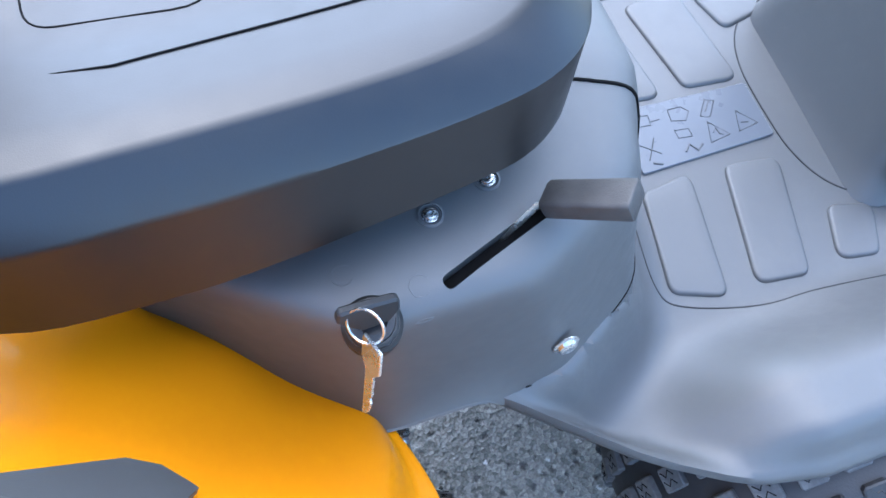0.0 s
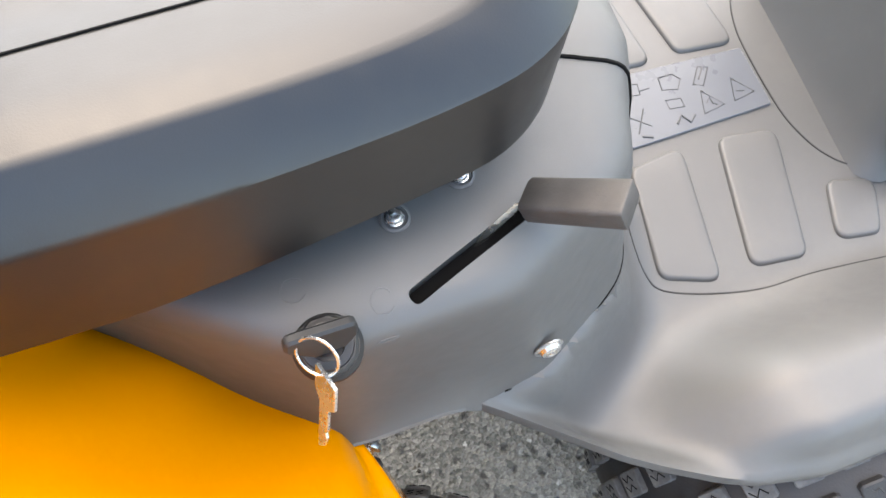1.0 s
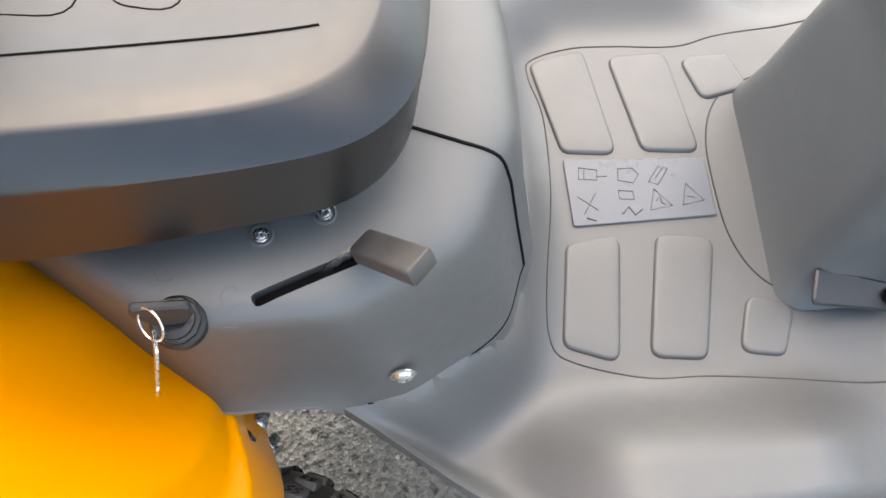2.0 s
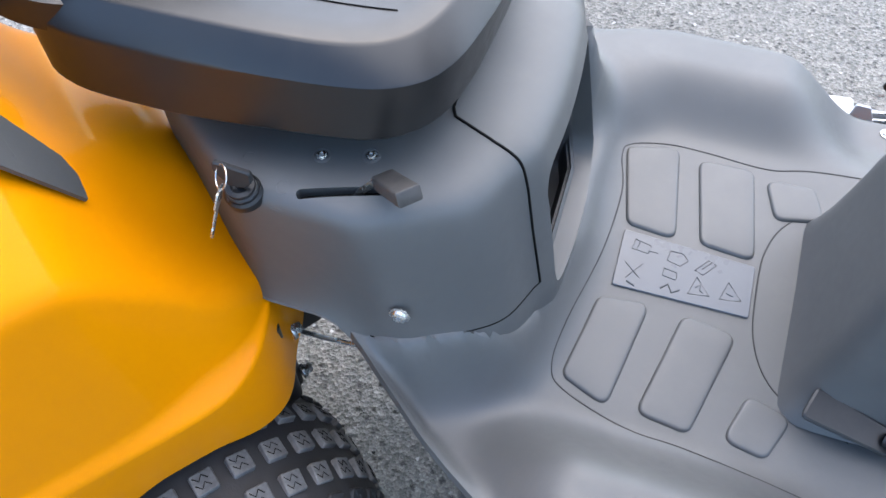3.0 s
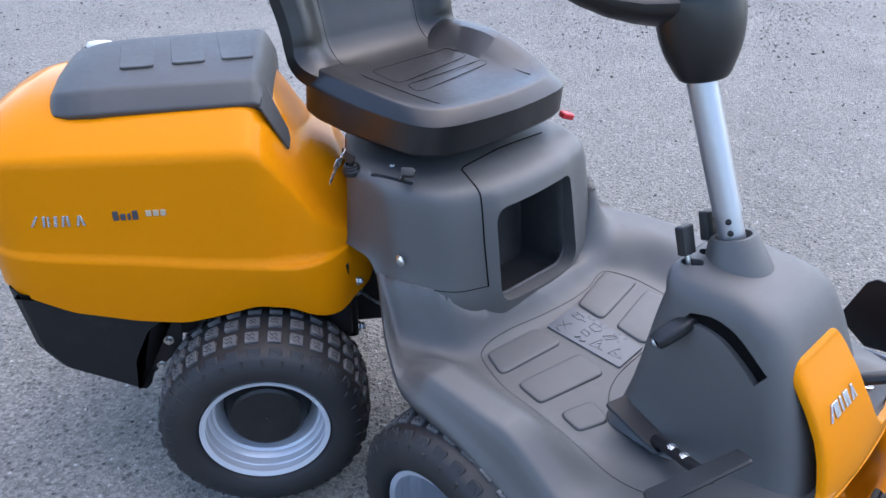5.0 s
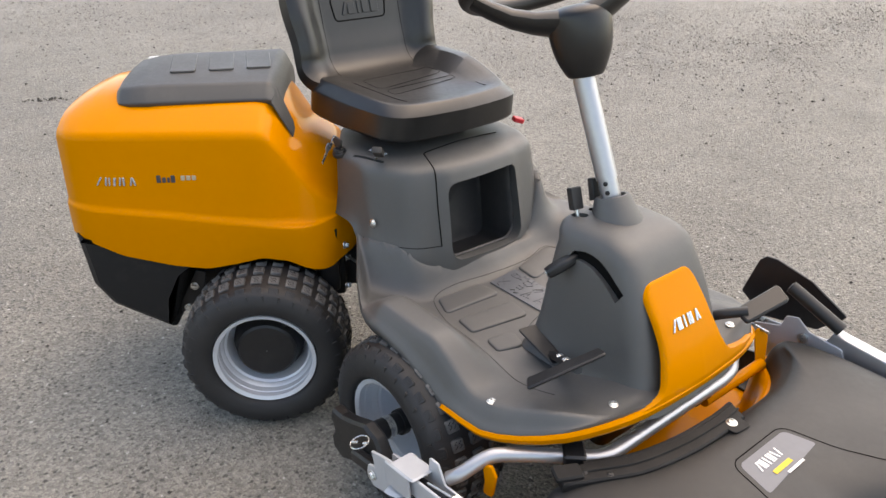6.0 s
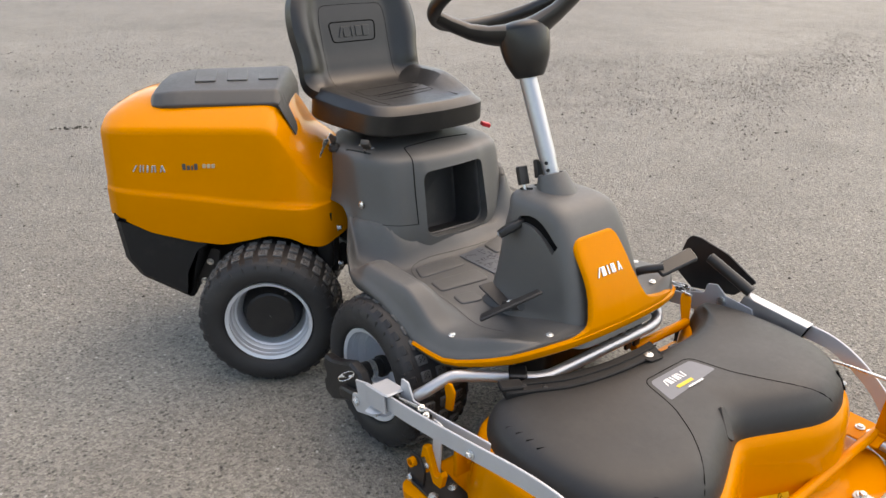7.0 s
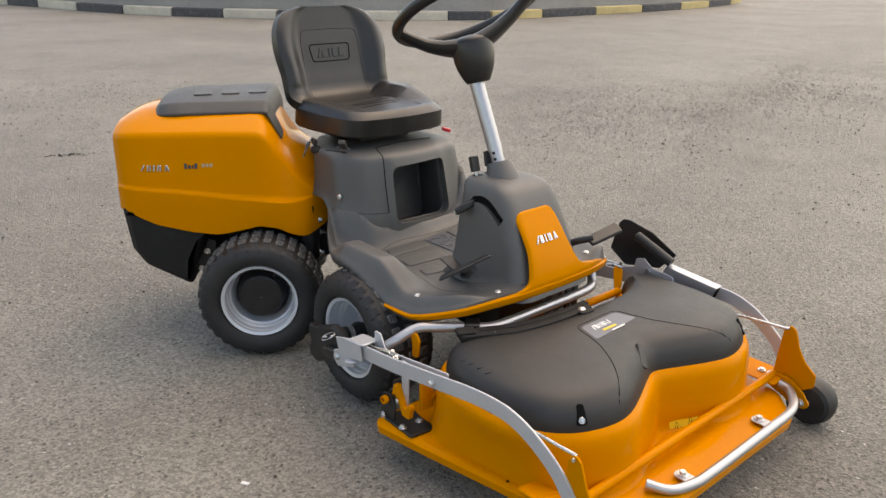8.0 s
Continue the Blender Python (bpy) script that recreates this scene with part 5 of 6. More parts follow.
# silver lift bar
bar = [(0.262, -0.44, 0.294), (0.278, -0.425, 0.31), (0.297, -0.375, 0.334), (0.33, -0.333, 0.338), (0.37, -0.289, 0.34), (0.41, -0.245, 0.34), (0.425, -0.217, 0.34), (0.429, -0.185, 0.34), (0.429, -0.1, 0.34), (0.429, 0.0, 0.34), (0.429, 0.09, 0.34), (0.428, 0.145, 0.34), (0.42, 0.185, 0.341), (0.403, 0.21, 0.346), (0.388, 0.222, 0.374)]
deck_part("lift_bar", Geo(tube(bar, 0.0135, 16, 110)), ALU, "bent silver steel lift bar")
deck_part("bar_clamp", Geo().add(block(0.04, 0.046, 0.036, 0.006, 0.004), axes((0.392, -0.265, 0.323), (0, 0, 1), (0.66, 0.75, 0))), BLACK, "black plastic bar clamp")
for y in (0.086, 0.118):
    deck_part("hanger", Geo().add(block(0.008, 0.02, 0.09, 0.002), Matrix.Translation((0.416, y, 0.293))), BLACK, "dark steel hanger behind the bar")

# lift arms: curved flat bars
for s in (-1, 1):
    top = [(0.1, 0.272), (0.17, 0.289), (0.32, 0.302), (0.476, 0.323), (0.6, 0.341), (0.68, 0.346), (0.74, 0.34), (0.803, 0.315), (0.869, 0.269), (0.91, 0.22), (0.94, 0.17)]
    a = spline(top, 44)
    b = []
    for i, p in enumerate(a):
        t = a[min(i + 1, 43)] - a[max(i - 1, 0)]
        t = t / np.linalg.norm(t)
        b.append(p + np.array((t[1], -t[0])) * lerp(0.041, 0.037, i / 43))
    loop = [tuple(p) for p in a] + [tuple(p) for p in reversed(b)]
    splay = Matrix(((1, 0, 0, 0), (-0.05 * s, 1, 0, 0.0425 * s), (0, 0, 1, 0), (0, 0, 0, 1)))
    m = splay @ Matrix(((1, 0, 0, 0), (0, 0, 1, s * 0.457 - 0.003), (0, 1, 0, 0), (0, 0, 0, 1)))
    arm = deck_part("lift_arm", Geo().add(plate(loop, 0, 0.006, 0.0012), m), SILVER, "curved silver flat-bar lift arm")
    deck_part("arm_bolt", Geo().add(bolt(0.007, 0.008), splay @ axes((0.487, s * 0.461, 0.3), (0, s, 0))), ZINC, "", arm)
    # inner plate with its folded tab and tension spring rod
    rail = rounded([(0.12, 0.225), (0.29, 0.252), (0.5, 0.285), (0.505, 0.318), (0.33, 0.296), (0.27, 0.292), (0.25, 0.328), (0.228, 0.328), (0.225, 0.28), (0.12, 0.262)], 0.005, 3)
    m2 = splay @ Matrix(((1, 0, 0, 0), (0, 0, 1, s * 0.425 - 0.0025), (0, 1, 0, 0), (0, 0, 0, 1)))
    deck_part("inner_rail", Geo().add(plate(rail, 0, 0.005, 0.001), m2), SILVER, "silver inner rail", arm)
    deck_part("bridge", Geo().add(block(0.072, 0.052, 0.007, 0.008, 0.003), axes((0.2, s * 0.476, 0.291), (-0.14, 0, 1))), SILVER, "folded silver bridge", arm)
    deck_part("bridge_side", Geo().add(block(0.072, 0.006, 0.05, 0.003), axes((0.193, s * 0.5, 0.2455), (-0.14, 0, 1))), SILVER, "", arm)
    lug = rounded([(0.078, 0.2), (0.082, 0.226), (0.17, 0.258), (0.184, 0.236), (0.178, 0.21), (0.1, 0.182)], 0.01, 4)
    deck_part("mount_lug", Geo().add(plate(lug, 0, 0.006, 0.001), Matrix(((1, 0, 0, 0), (0, 0, 1, s * 0.492 - 0.003), (0, 1, 0, 0), (0, 0, 0, 1)))), SILVER, "silver mounting lug", arm)
    deck_part("lug_bridge", Geo(tube([(0.16, s * 0.492, 0.226), (0.182, s * 0.488, 0.23), (0.19, s * 0.47, 0.234)], 0.02, 10, 10, flat=0.3)), SILVER, "", arm)
    deck_part("lug_bolt", Geo().add(bolt(0.0075, 0.007), axes((0.102, s * 0.496, 0.213), (0, s, 0))), ZINC, "", arm)
    deck_part("tension_rod", Geo().add(tube([(0.17, s * 0.441, 0.268), (0.34, s * 0.441, 0.294)], 0.0085, 12), splay), BLACK, "", arm)
    deck_part("adjuster", Geo().add(tube([(0.26, s * 0.441, 0.29), (0.33, s * 0.441, 0.306)], 0.0028, 8), splay).add(tube([(0.25, s * 0.448, 0.297), (0.31, s * 0.448, 0.31)], 0.002, 8), splay).add(bolt(0.006, 0.01), splay @ axes((0.315, s * 0.441, 0.3), (0.3, 0, 1))).add(bolt(0.005, 0.008), splay @ axes((0.335, s * 0.446, 0.298), (0.6, 0, 1))), ZINC, "zinc adjusting screws", arm)
    # black quick coupler at the axle
    coupler = rounded([(-0.106, 0.224), (-0.07, 0.226), (-0.03, 0.24), (0.02, 0.262), (0.06, 0.252), (0.096, 0.205), (0.09, 0.176), (0.0, 0.142), (-0.07, 0.106), (-0.108, 0.118), (-0.112, 0.15), (-0.098, 0.17), (-0.112, 0.2)], [0.006, 0.03, 0.02, 0.014, 0.014, 0.012, 0.01, 0.03, 0.01, 0.01, 0.008, 0.01, 0.01], 4)
    cp = deck_part("quick_coupler", Geo().add(plate(coupler, 0, 0.03, 0.006), Matrix(((1, 0, 0, 0), (0, 0, 1, s * 0.448 - 0.015), (0, 1, 0, 0), (0, 0, 0, 1)))), BLACK, "black quick coupler with ring pin")
    deck_part("coupler_boss", Geo(tube([(0.004, s * 0.3, 0.203), (0.004, s * 0.44, 0.214)], 0.023, 18)), BLACK, "", cp)
    deck_part("coupler_block", Geo().add(block(0.1, 0.022, 0.03, 0.006, 0.005), axes((0.055, s * 0.474, 0.178), (-0.22, 0, 1))), BLACK, "", cp)
    deck_part("boss_collar", Geo(tube([(0.004, s * 0.352, 0.206), (0.004, s * 0.366, 0.207)], 0.028, 18)), BLACK, "", cp)
    deck_part("boss_sleeve", Geo(tube([(0.004, s * 0.385, 0.209), (0.004, s * 0.4, 0.21)], 0.0245, 18)), ZINC, "", cp)
    pinc = Vector((0.04, s * 0.485, 0.245))
    across, along = Vector((0.45, -s * 0.78, 0.42)) * 0.02, Vector((0.93, s * 0.33, 0.16)) * 0.02
    deck_part("ring_pin", Geo(tube([pinc + across * math.cos(a) + along * math.sin(a) for a in (2 * math.pi * i / 36 for i in range(36))], 0.0014, 6, closed=True)), ZINC, "steel ring pin", cp)
    deck_part("pin_shaft", Geo(tube([pinc - across * 0.65 - along * 0.6, pinc - across * 0.1 - along * 0.1], 0.0036, 10), tube([pinc + across * 0.3 + along * 0.5, pinc + across * 0.75 + along * 0.7], 0.0036, 10)), ZINC, "", cp)
    # rear bracket of the deck
    foot = rounded([(0.315, -0.038), (0.43, -0.038), (0.44, 0.035), (0.32, 0.038)], 0.008, 3)
    base = deck_part("deck_bracket", Geo().add(plate([(x, y + s * 0.46) for x, y in foot], 0.121, 0.129, 0.0015)), BLACK, "black steel deck bracket")
    cheek = rounded([(0.295, 0.105), (0.33, 0.105), (0.35, 0.125), (0.355, 0.17), (0.335, 0.2), (0.305, 0.195), (0.293, 0.16)], 0.01, 3)
    deck_part("cheek", Geo().add(plate(cheek, 0, 0.006, 0.001), Matrix(((1, 0, 0, 0), (0, 0, 1, s * 0.487 - 0.003), (0, 1, 0, 0), (0, 0, 0, 1)))), BLACK, "", base)
    deck_part("back_plate", Geo().add(plate(rounded([(-0.045, 0), (0.045, 0), (0.045, 0.05), (0.03, 0.06), (-0.045, 0.045)], 0.008, 3), 0, 0.006, 0.001), axes((0.38, s * 0.43, 0.125), (0, s, 0.1), (1, 0, 0)) if s > 0 else axes((0.38, -0.43, 0.125), (0, 1, 0), (1, 0, 0)) @ Matrix.Rotation(math.pi, 4, "Z") @ Matrix.Translation((0, -0.05, 0))), BLACK, "", base)
    for x, y in ((0.387, 0.49), (0.39, 0.44)):
        deck_part("bracket_bolt", Geo().add(bolt(0.0075, 0.007), Matrix.Translation((x, s * y, 0.128))), ZINC, "", base)
    deck_part("bracket_bolt", Geo().add(dome_screw(0.01), axes((0.305, s * 0.49, 0.125), (-0.4, s, 0))), ZINC, "", base)
    deck_part("hanger_blade", Geo().add(plate(rounded([(0.355, 0.17), (0.378, 0.17), (0.385, 0.3), (0.355, 0.3)], 0.005, 2), 0, 0.005, 0.001), Matrix(((1, 0, 0, 0), (0, 0, 1, s * 0.466 - 0.0025), (0, 1, 0, 0), (0, 0, 0, 1)))), SILVER, "", arm)
    if s < 0:
        hook = rounded([(0.33, 0.2), (0.345, 0.215), (0.36, 0.195), (0.375, 0.165), (0.4, 0.165), (0.408, 0.2), (0.4, 0.21), (0.392, 0.19), (0.378, 0.19), (0.352, 0.245), (0.338, 0.24)], 0.004, 3)
        hk = deck_part("latch", Geo().add(plate(hook, 0, 0.016, 0.002), Matrix(((1, 0, 0, 0.0), (0, 0, 1, s * 0.475 - 0.008), (0, 1, 0, -0.012), (0, 0, 0, 1)))), ORANGE, "orange steel latch")
        deck_part("latch_knob", Geo().add(lathe([(0.011, 0), (0.011, 0.012), (0.007, 0.012), (0.007, 0.004)], 16), axes((0.322, s * 0.492, 0.182), (0, s, 0))), ORANGE, "", hk)
        deck_part("latch_bolt", Geo().add(dome_screw(0.006), axes((0.356, s * 0.484, 0.188), (0, s, 0))), ZINC, "", hk)
        deck_part("yoke", Geo(tube([(0.39, s * 0.4, 0.175), (0.41, s * 0.395, 0.21), (0.47, s * 0.34, 0.225), (0.52, s * 0.28, 0.23)], 0.014, 8, flat=0.5)).add(block(0.012, 0.04, 0.09, 0.003), Matrix.Translation((0.395, s * 0.42, 0.16))), ORANGE, "orange lifting yoke")
        deck_part("rear_hook", Geo().add(plate(rounded([(0.0, 0), (0.02, 0), (0.026, 0.05), (0.014, 0.07), (-0.004, 0.062), (0.002, 0.03)], 0.006, 3), 0, 0.008, 0.0015), axes((0.3, -0.386, 0.262), (0.2, -1, 0), (1, 0, 0))), ORANGE, "orange hook")
    # front: fin, rod and caster
    fin = rounded([(0.872, 0.12), (0.876, 0.2), (0.883, 0.297), (0.9, 0.316), (0.916, 0.304), (0.933, 0.255), (0.955, 0.222), (0.988, 0.195), (0.988, 0.16), (0.93, 0.12)], [0.003, 0.02, 0.012, 0.012, 0.012, 0.03, 0.03, 0.01, 0.01, 0.003], 4)
    deck_part("fin", Geo().add(plate(fin, 0, 0.006, 0.0012), Matrix(((1, 0, 0, 0), (0, 0, 1, s * 0.45 - 0.003), (0, 1, 0, 0), (0, 0, 0, 1)))), ORANGE, "orange steel fin bracket")
    deck_part("link_rod", Geo(tube([(0.9, s * 0.458, 0.305), (0.893, s * 0.44, 0.305), (0.78, s * 0.437, 0.298), (0.66, s * 0.43, 0.285)], 0.0042, 10)), ZINC, "thin zinc-plated link rod")
    gus = deck_part("gusset", Geo().add(block(0.14, 0.075, 0.006, 0.01), axes((0.835, s * 0.435, 0.153), (0, -s * 0.2, 1))), ORANGE, "orange folded gusset")
    for x in (0.848, 0.874):
        deck_part("gusset_bolt", Geo().add(bolt(0.0075, 0.006), Matrix.Translation((x, s * 0.435, 0.159))), ZINC, "", gus)


def caster(y, side):
    flat = rounded([(0.858, 0.138), (0.888, 0.168), (0.929, 0.166), (0.97, 0.138), (0.992, 0.108), (0.978, 0.093), (0.945, 0.094), (0.91, 0.11), (0.87, 0.125)], [0.01, 0.02, 0.02, 0.02, 0.012, 0.012, 0.02, 0.02, 0.01], 4)
    at = y - side * 0.092
    pivot = deck_part("caster_arm", Geo().add(plate(flat, -0.003, 0.003, 0.001), Matrix(((1, 0, 0, 0), (0, 0, 1, at), (0, 1, 0, 0), (0, 0, 0, 1)))), ORANGE, "orange caster arm")
    deck_part("axle", Geo(tube([(0.965, at, 0.107), (0.96, y - 0.03, 0.079)], 0.007, 10)), ZINC, "", pivot)
    m = axes((0.96, y, 0.077), (0, 1, 0), (1, 0, 0))
    tyre = deck_part("caster_wheel", Geo().add(lathe([(0.03, -0.03), (0.05, -0.034), (0.061, -0.028), (0.066, -0.014), (0.0675, 0), (0.066, 0.014), (0.061, 0.028), (0.05, 0.034), (0.03, 0.03)], 36), m), DARK, "black plastic caster wheel")
    deck_part("axle_bolt", Geo().add(bolt(0.008, 0.008), axes((0.966, at - 0.0028, 0.109), (0, -1, 0))), ZINC, "", tyre)


caster(0.53, 1)
caster(-0.32, 1)
deck_part("cross_tube", Geo(tube([(0.878, -0.44, 0.157), (0.878, 0.5, 0.157)], 0.0115, 14)), ORANGE, "orange cross tube")
ubar = [(0.905, 0.43, 0.145), (0.935, 0.425, 0.14), (0.968, 0.385, 0.134), (0.985, 0.33, 0.131), (0.988, 0.2, 0.131), (0.988, -0.06, 0.131), (0.982, -0.13, 0.131), (0.962, -0.185, 0.133), (0.92, -0.215, 0.14)]
ub = deck_part("guard_bar", Geo(tube(ubar, 0.012, 14, 60)), ALU, "silver tubular guard bar along the front edge")
for y in (-0.114, 0.235):
    deck_part("bar_tab", Geo().add(plate(rounded([(-0.03, -0.016), (0.03, -0.016), (0.03, 0.016), (-0.03, 0.016)], 0.013, 4), 0, 0.004, 0.001), axes((0.962, y, 0.1285), (0, 0, 1))), SILVER, "", ub)
    deck_part("bar_bolt", Geo().add(bolt(0.009, 0.009), Matrix.Translation((0.95, y, 0.1325))), ZINC, "", ub)
SPOT = on_skin(shell, (0.829, 0.073, 0.128), (0, 1, 0))
warn = deck_part("warning_sticker", Geo().add(plate(rounded([(-0.042, -0.017), (0.042, -0.017), (0.042, 0.017), (-0.042, 0.017)], 0.002, 2), -0.0005, 0.001, 0.0003), SPOT), WARN, "yellow warning sticker with dark pictograms")
g = Geo()
for u in (-0.02, 0.02):
    g.add(tube([(u - 0.013, -0.011, 0.0011), (u + 0.013, -0.011, 0.0011), (u, 0.012, 0.0011)], 0.0011, 5, closed=True), SPOT)
    g.add(tube([(u - 0.003, -0.007, 0.0011), (u + 0.002, 0.003, 0.0011)], 0.0012, 5), SPOT)
deck_part("pictograms", g, HOLLOW, "", warn)
# black discs on the uncut rim paint the shade of drain holes
for x, y in ((0.86, 0.0), (0.83, 0.11), (0.43, -0.48), (0.7, -0.43)):
    deck_part("drain_hole_shade", Geo().add(lathe([(0.004, 0), (0.004, 0.0008), (0.001, 0.0008)], 12), Matrix.Translation((x, y, 0.1212))), HOLLOW)

# left side: hand lever in a square tube, black guard plate
m = Matrix(((1, 0, 0, 0), (0, 0, 1, 0), (0, 1, 0, 0), (0, 0, 0, 1)))
guard = rounded([(0.258, 0.344), (0.285, 0.44), (0.3, 0.455), (0.325, 0.457), (0.413, 0.438), (0.506, 0.389), (0.45, 0.33), (0.321, 0.303)], 0.008, 3)
lev = deck_part("hand_lever", Geo(loft([[Vector((lerp(0.492, 0.664, t), 0.457, lerp(0.337, 0.321, t))) + Vector((0.02, 0, 0.05)).normalized() * a + Vector((0, 1, 0)) * b for a, b in rounded([(-0.03, -0.017), (0.03, -0.017), (0.03, 0.017), (-0.03, 0.017)], 0.004, 3)] for t in (0, 1)])), ALU, "silver square-tube hand lever with black grip")
# the tube is solid; this black end block stands for its shaded hollow
deck_part("tube_mouth_shade", Geo(loft([[Vector((lerp(0.652, 0.6655, t), 0.457, 0.321)) + Vector((0.02, 0, 0.05)).normalized() * a + Vector((0, 1, 0)) * b for a, b in rounded([(-0.025, -0.0125), (0.025, -0.0125), (0.025, 0.0125), (-0.025, 0.0125)], 0.003, 3)] for t in (0, 1)])), HOLLOW, "", lev)
deck_part("grip", Geo(tube([(0.392, 0.43, 0.438), (0.41, 0.432, 0.43), (0.515, 0.447, 0.378)], [0.009, 0.0145, 0.015, 0.015], 14, 12)), DARK, "black rubber grip", lev)
deck_part("guard_plate", Geo().add(plate(guard, 0.486, 0.491, 0.001), m), BLACK, "black steel guard plate")
side_plate = rounded([(0.324, 0.274), (0.33, 0.31), (0.39, 0.33), (0.398, 0.36), (0.425, 0.368), (0.455, 0.345), (0.53, 0.338), (0.55, 0.285)], 0.006, 3)
sp2 = deck_part("side_plate", Geo().add(plate(side_plate, 0.436, 0.441, 0.001), m), SILVER, "silver side plate with pivot bolt")
deck_part("pivot", Geo().add(lathe([(0.011, 0), (0.011, 0.008), (0.007, 0.009)], 20), axes((0.446, 0.436, 0.328), (0, -1, 0))), ZINC, "", sp2)
for x, z in ((0.59, 0.312), (0.51, 0.298)):
    deck_part("rivet", Geo().add(dome_screw(0.007), axes((x, 0.437, z), (0, -1, 0))), ZINC, "", lev)

# orange strap and cross member in the gap behind the cover
deck_part("cross_member", Geo(tube([(0.408, 0.122, 0.279), (0.409, 0.16, 0.28), (0.413, 0.335, 0.282)], 0.0125, 10)), ORANGE, "orange steel cross member")
strap = deck_part("strap", Geo().add(plate(rounded([(-0.009, 0), (0.009, 0), (0.0145, 0.068), (0.012, 0.088), (-0.012, 0.088), (-0.0145, 0.068)], [0.003, 0.003, 0.012, 0.009, 0.009, 0.012], 4), -0.003, 0.003, 0.001), axes((0.413, 0.331, 0.272), (0.6, -0.62, 0.5), (0.72, 0.69, 0))), ORANGE, "orange steel strap")
deck_part("strap_pin", Geo(tube([(0.368, 0.366, 0.346), (0.405, 0.352, 0.352)], 0.004, 10)), ZINC, "", strap)

# ---- ground ----
def asphalt():
    mat = bpy.data.materials.new("asphalt")
    mat.use_nodes = True
    nt = mat.node_tree
    b = nt.nodes["Principled BSDF"]
    co = nt.nodes.new("ShaderNodeTexCoord")

    def noise_node(scale, detail, rough=0.55):
        n = nt.nodes.new("ShaderNodeTexNoise")
        n.inputs["Scale"].default_value, n.inputs["Detail"].default_value, n.inputs["Roughness"].default_value = scale, detail, rough
        nt.links.new(co.outputs["Object"], n.inputs["Vector"])
        return n

    def ramp(src, stops):
        r = nt.nodes.new("ShaderNodeValToRGB")
        for i, (p, c) in enumerate(stops):
            e = r.color_ramp.elements[i] if i < 2 else r.color_ramp.elements.new(p)
            e.position, e.color = p, (*c, 1)
        nt.links.new(src, r.inputs[0])
        return r

    def mix(kind, fac, a, c):
        n = nt.nodes.new("ShaderNodeMix")
        n.data_type, n.blend_type = "RGBA", kind
        n.inputs[0].default_value = fac
        nt.links.new(a, n.inputs[6])
        nt.links.new(c, n.inputs[7])
        return n.outputs[2]

    def grains(scale, low, high, near, far):
        """Round grains: a share of the cells of a Voronoi pattern, 1 inside them."""
        vo = nt.nodes.new("ShaderNodeTexVoronoi")
        vo.inputs["Scale"].default_value = scale
        nt.links.new(uneven, vo.inputs["Vector"])
        sep = nt.nodes.new("ShaderNodeSeparateColor")
        nt.links.new(vo.outputs["Color"], sep.inputs[0])
        pick, size, both = nt.nodes.new("ShaderNodeMapRange"), nt.nodes.new("ShaderNodeMapRange"), nt.nodes.new("ShaderNodeMath")
        pick.inputs[1].default_value, pick.inputs[2].default_value = low, high
        nt.links.new(sep.outputs[0], pick.inputs[0])
        size.inputs[1].default_value, size.inputs[2].default_value = far, near
        nt.links.new(vo.outputs["Distance"], size.inputs[0])
        both.operation = "MULTIPLY"
        nt.links.new(pick.outputs[0], both.inputs[0])
        nt.links.new(size.outputs[0], both.inputs[1])
        return both.outputs[0]

    def over(fac, a, colour):
        n = nt.nodes.new("ShaderNodeMix")
        n.data_type = "RGBA"
        nt.links.new(fac, n.inputs[0])
        nt.links.new(a, n.inputs[6])
        n.inputs[7].default_value = (*colour, 1)
        return n.outputs[2]

    wobble = noise_node(140, 2)
    bend = nt.nodes.new("ShaderNodeMix")
    bend.data_type, bend.blend_type = "RGBA", "LINEAR_LIGHT"
    bend.inputs[0].default_value = 0.006
    nt.links.new(co.outputs["Object"], bend.inputs[6])
    nt.links.new(wobble.outputs["Color"], bend.inputs[7])
    uneven = bend.outputs[2]
    large = noise_node(0.35, 5)
    patch = noise_node(2.2, 6, 0.65)
    grit = nt.nodes.new("ShaderNodeTexVoronoi")
    grit.inputs["Scale"].default_value = 150
    nt.links.new(co.outputs["Object"], grit.inputs["Vector"])
    fine = noise_node(300, 3)
    worn = noise_node(0.5, 3, 0.5)
    tracks = ramp(worn.outputs[0], [(0.38, (0.92, 0.92, 0.92)), (0.62, (1.06, 1.06, 1.055))])
    base = ramp(large.outputs[0], [(0.3, (0.17, 0.163, 0.146)), (0.7, (0.23, 0.22, 0.198))])
    spots = ramp(patch.outputs[0], [(0.35, (0.9, 0.9, 0.9)), (0.7, (1.09, 1.09, 1.085))])
    stones = ramp(grit.outputs["Color"], [(0.05, (0.58, 0.58, 0.58)), (0.5, (1.0, 0.995, 0.985)), (0.95, (1.5, 1.48, 1.44))])
    specks = ramp(fine.outputs[0], [(0.35, (0.76, 0.76, 0.76)), (0.65, (1.24, 1.24, 1.24))])
    c = mix("MULTIPLY", 1.0, base.outputs[0], spots.outputs[0])
    c = mix("MULTIPLY", 1.0, c, tracks.outputs[0])
    c = mix("MULTIPLY", 0.95, c, stones.outputs[0])
    c = mix("MULTIPLY", 0.8, c, specks.outputs[0])
    pits = grains(56, 0.35, 0.55, 0.12, 0.36)
    pale = grains(60, 0.93, 0.95, 0.16, 0.3)
    c = over(grains(34, 0.94, 0.97, 0.08, 0.22), c, (0.06, 0.057, 0.053))
    c = over(pits, c, (0.062, 0.059, 0.054))
    c = over(pale, c, (0.46, 0.44, 0.41))
    nt.links.new(c, b.inputs["Base Color"])
    b.inputs["Roughness"].default_value = 0.62
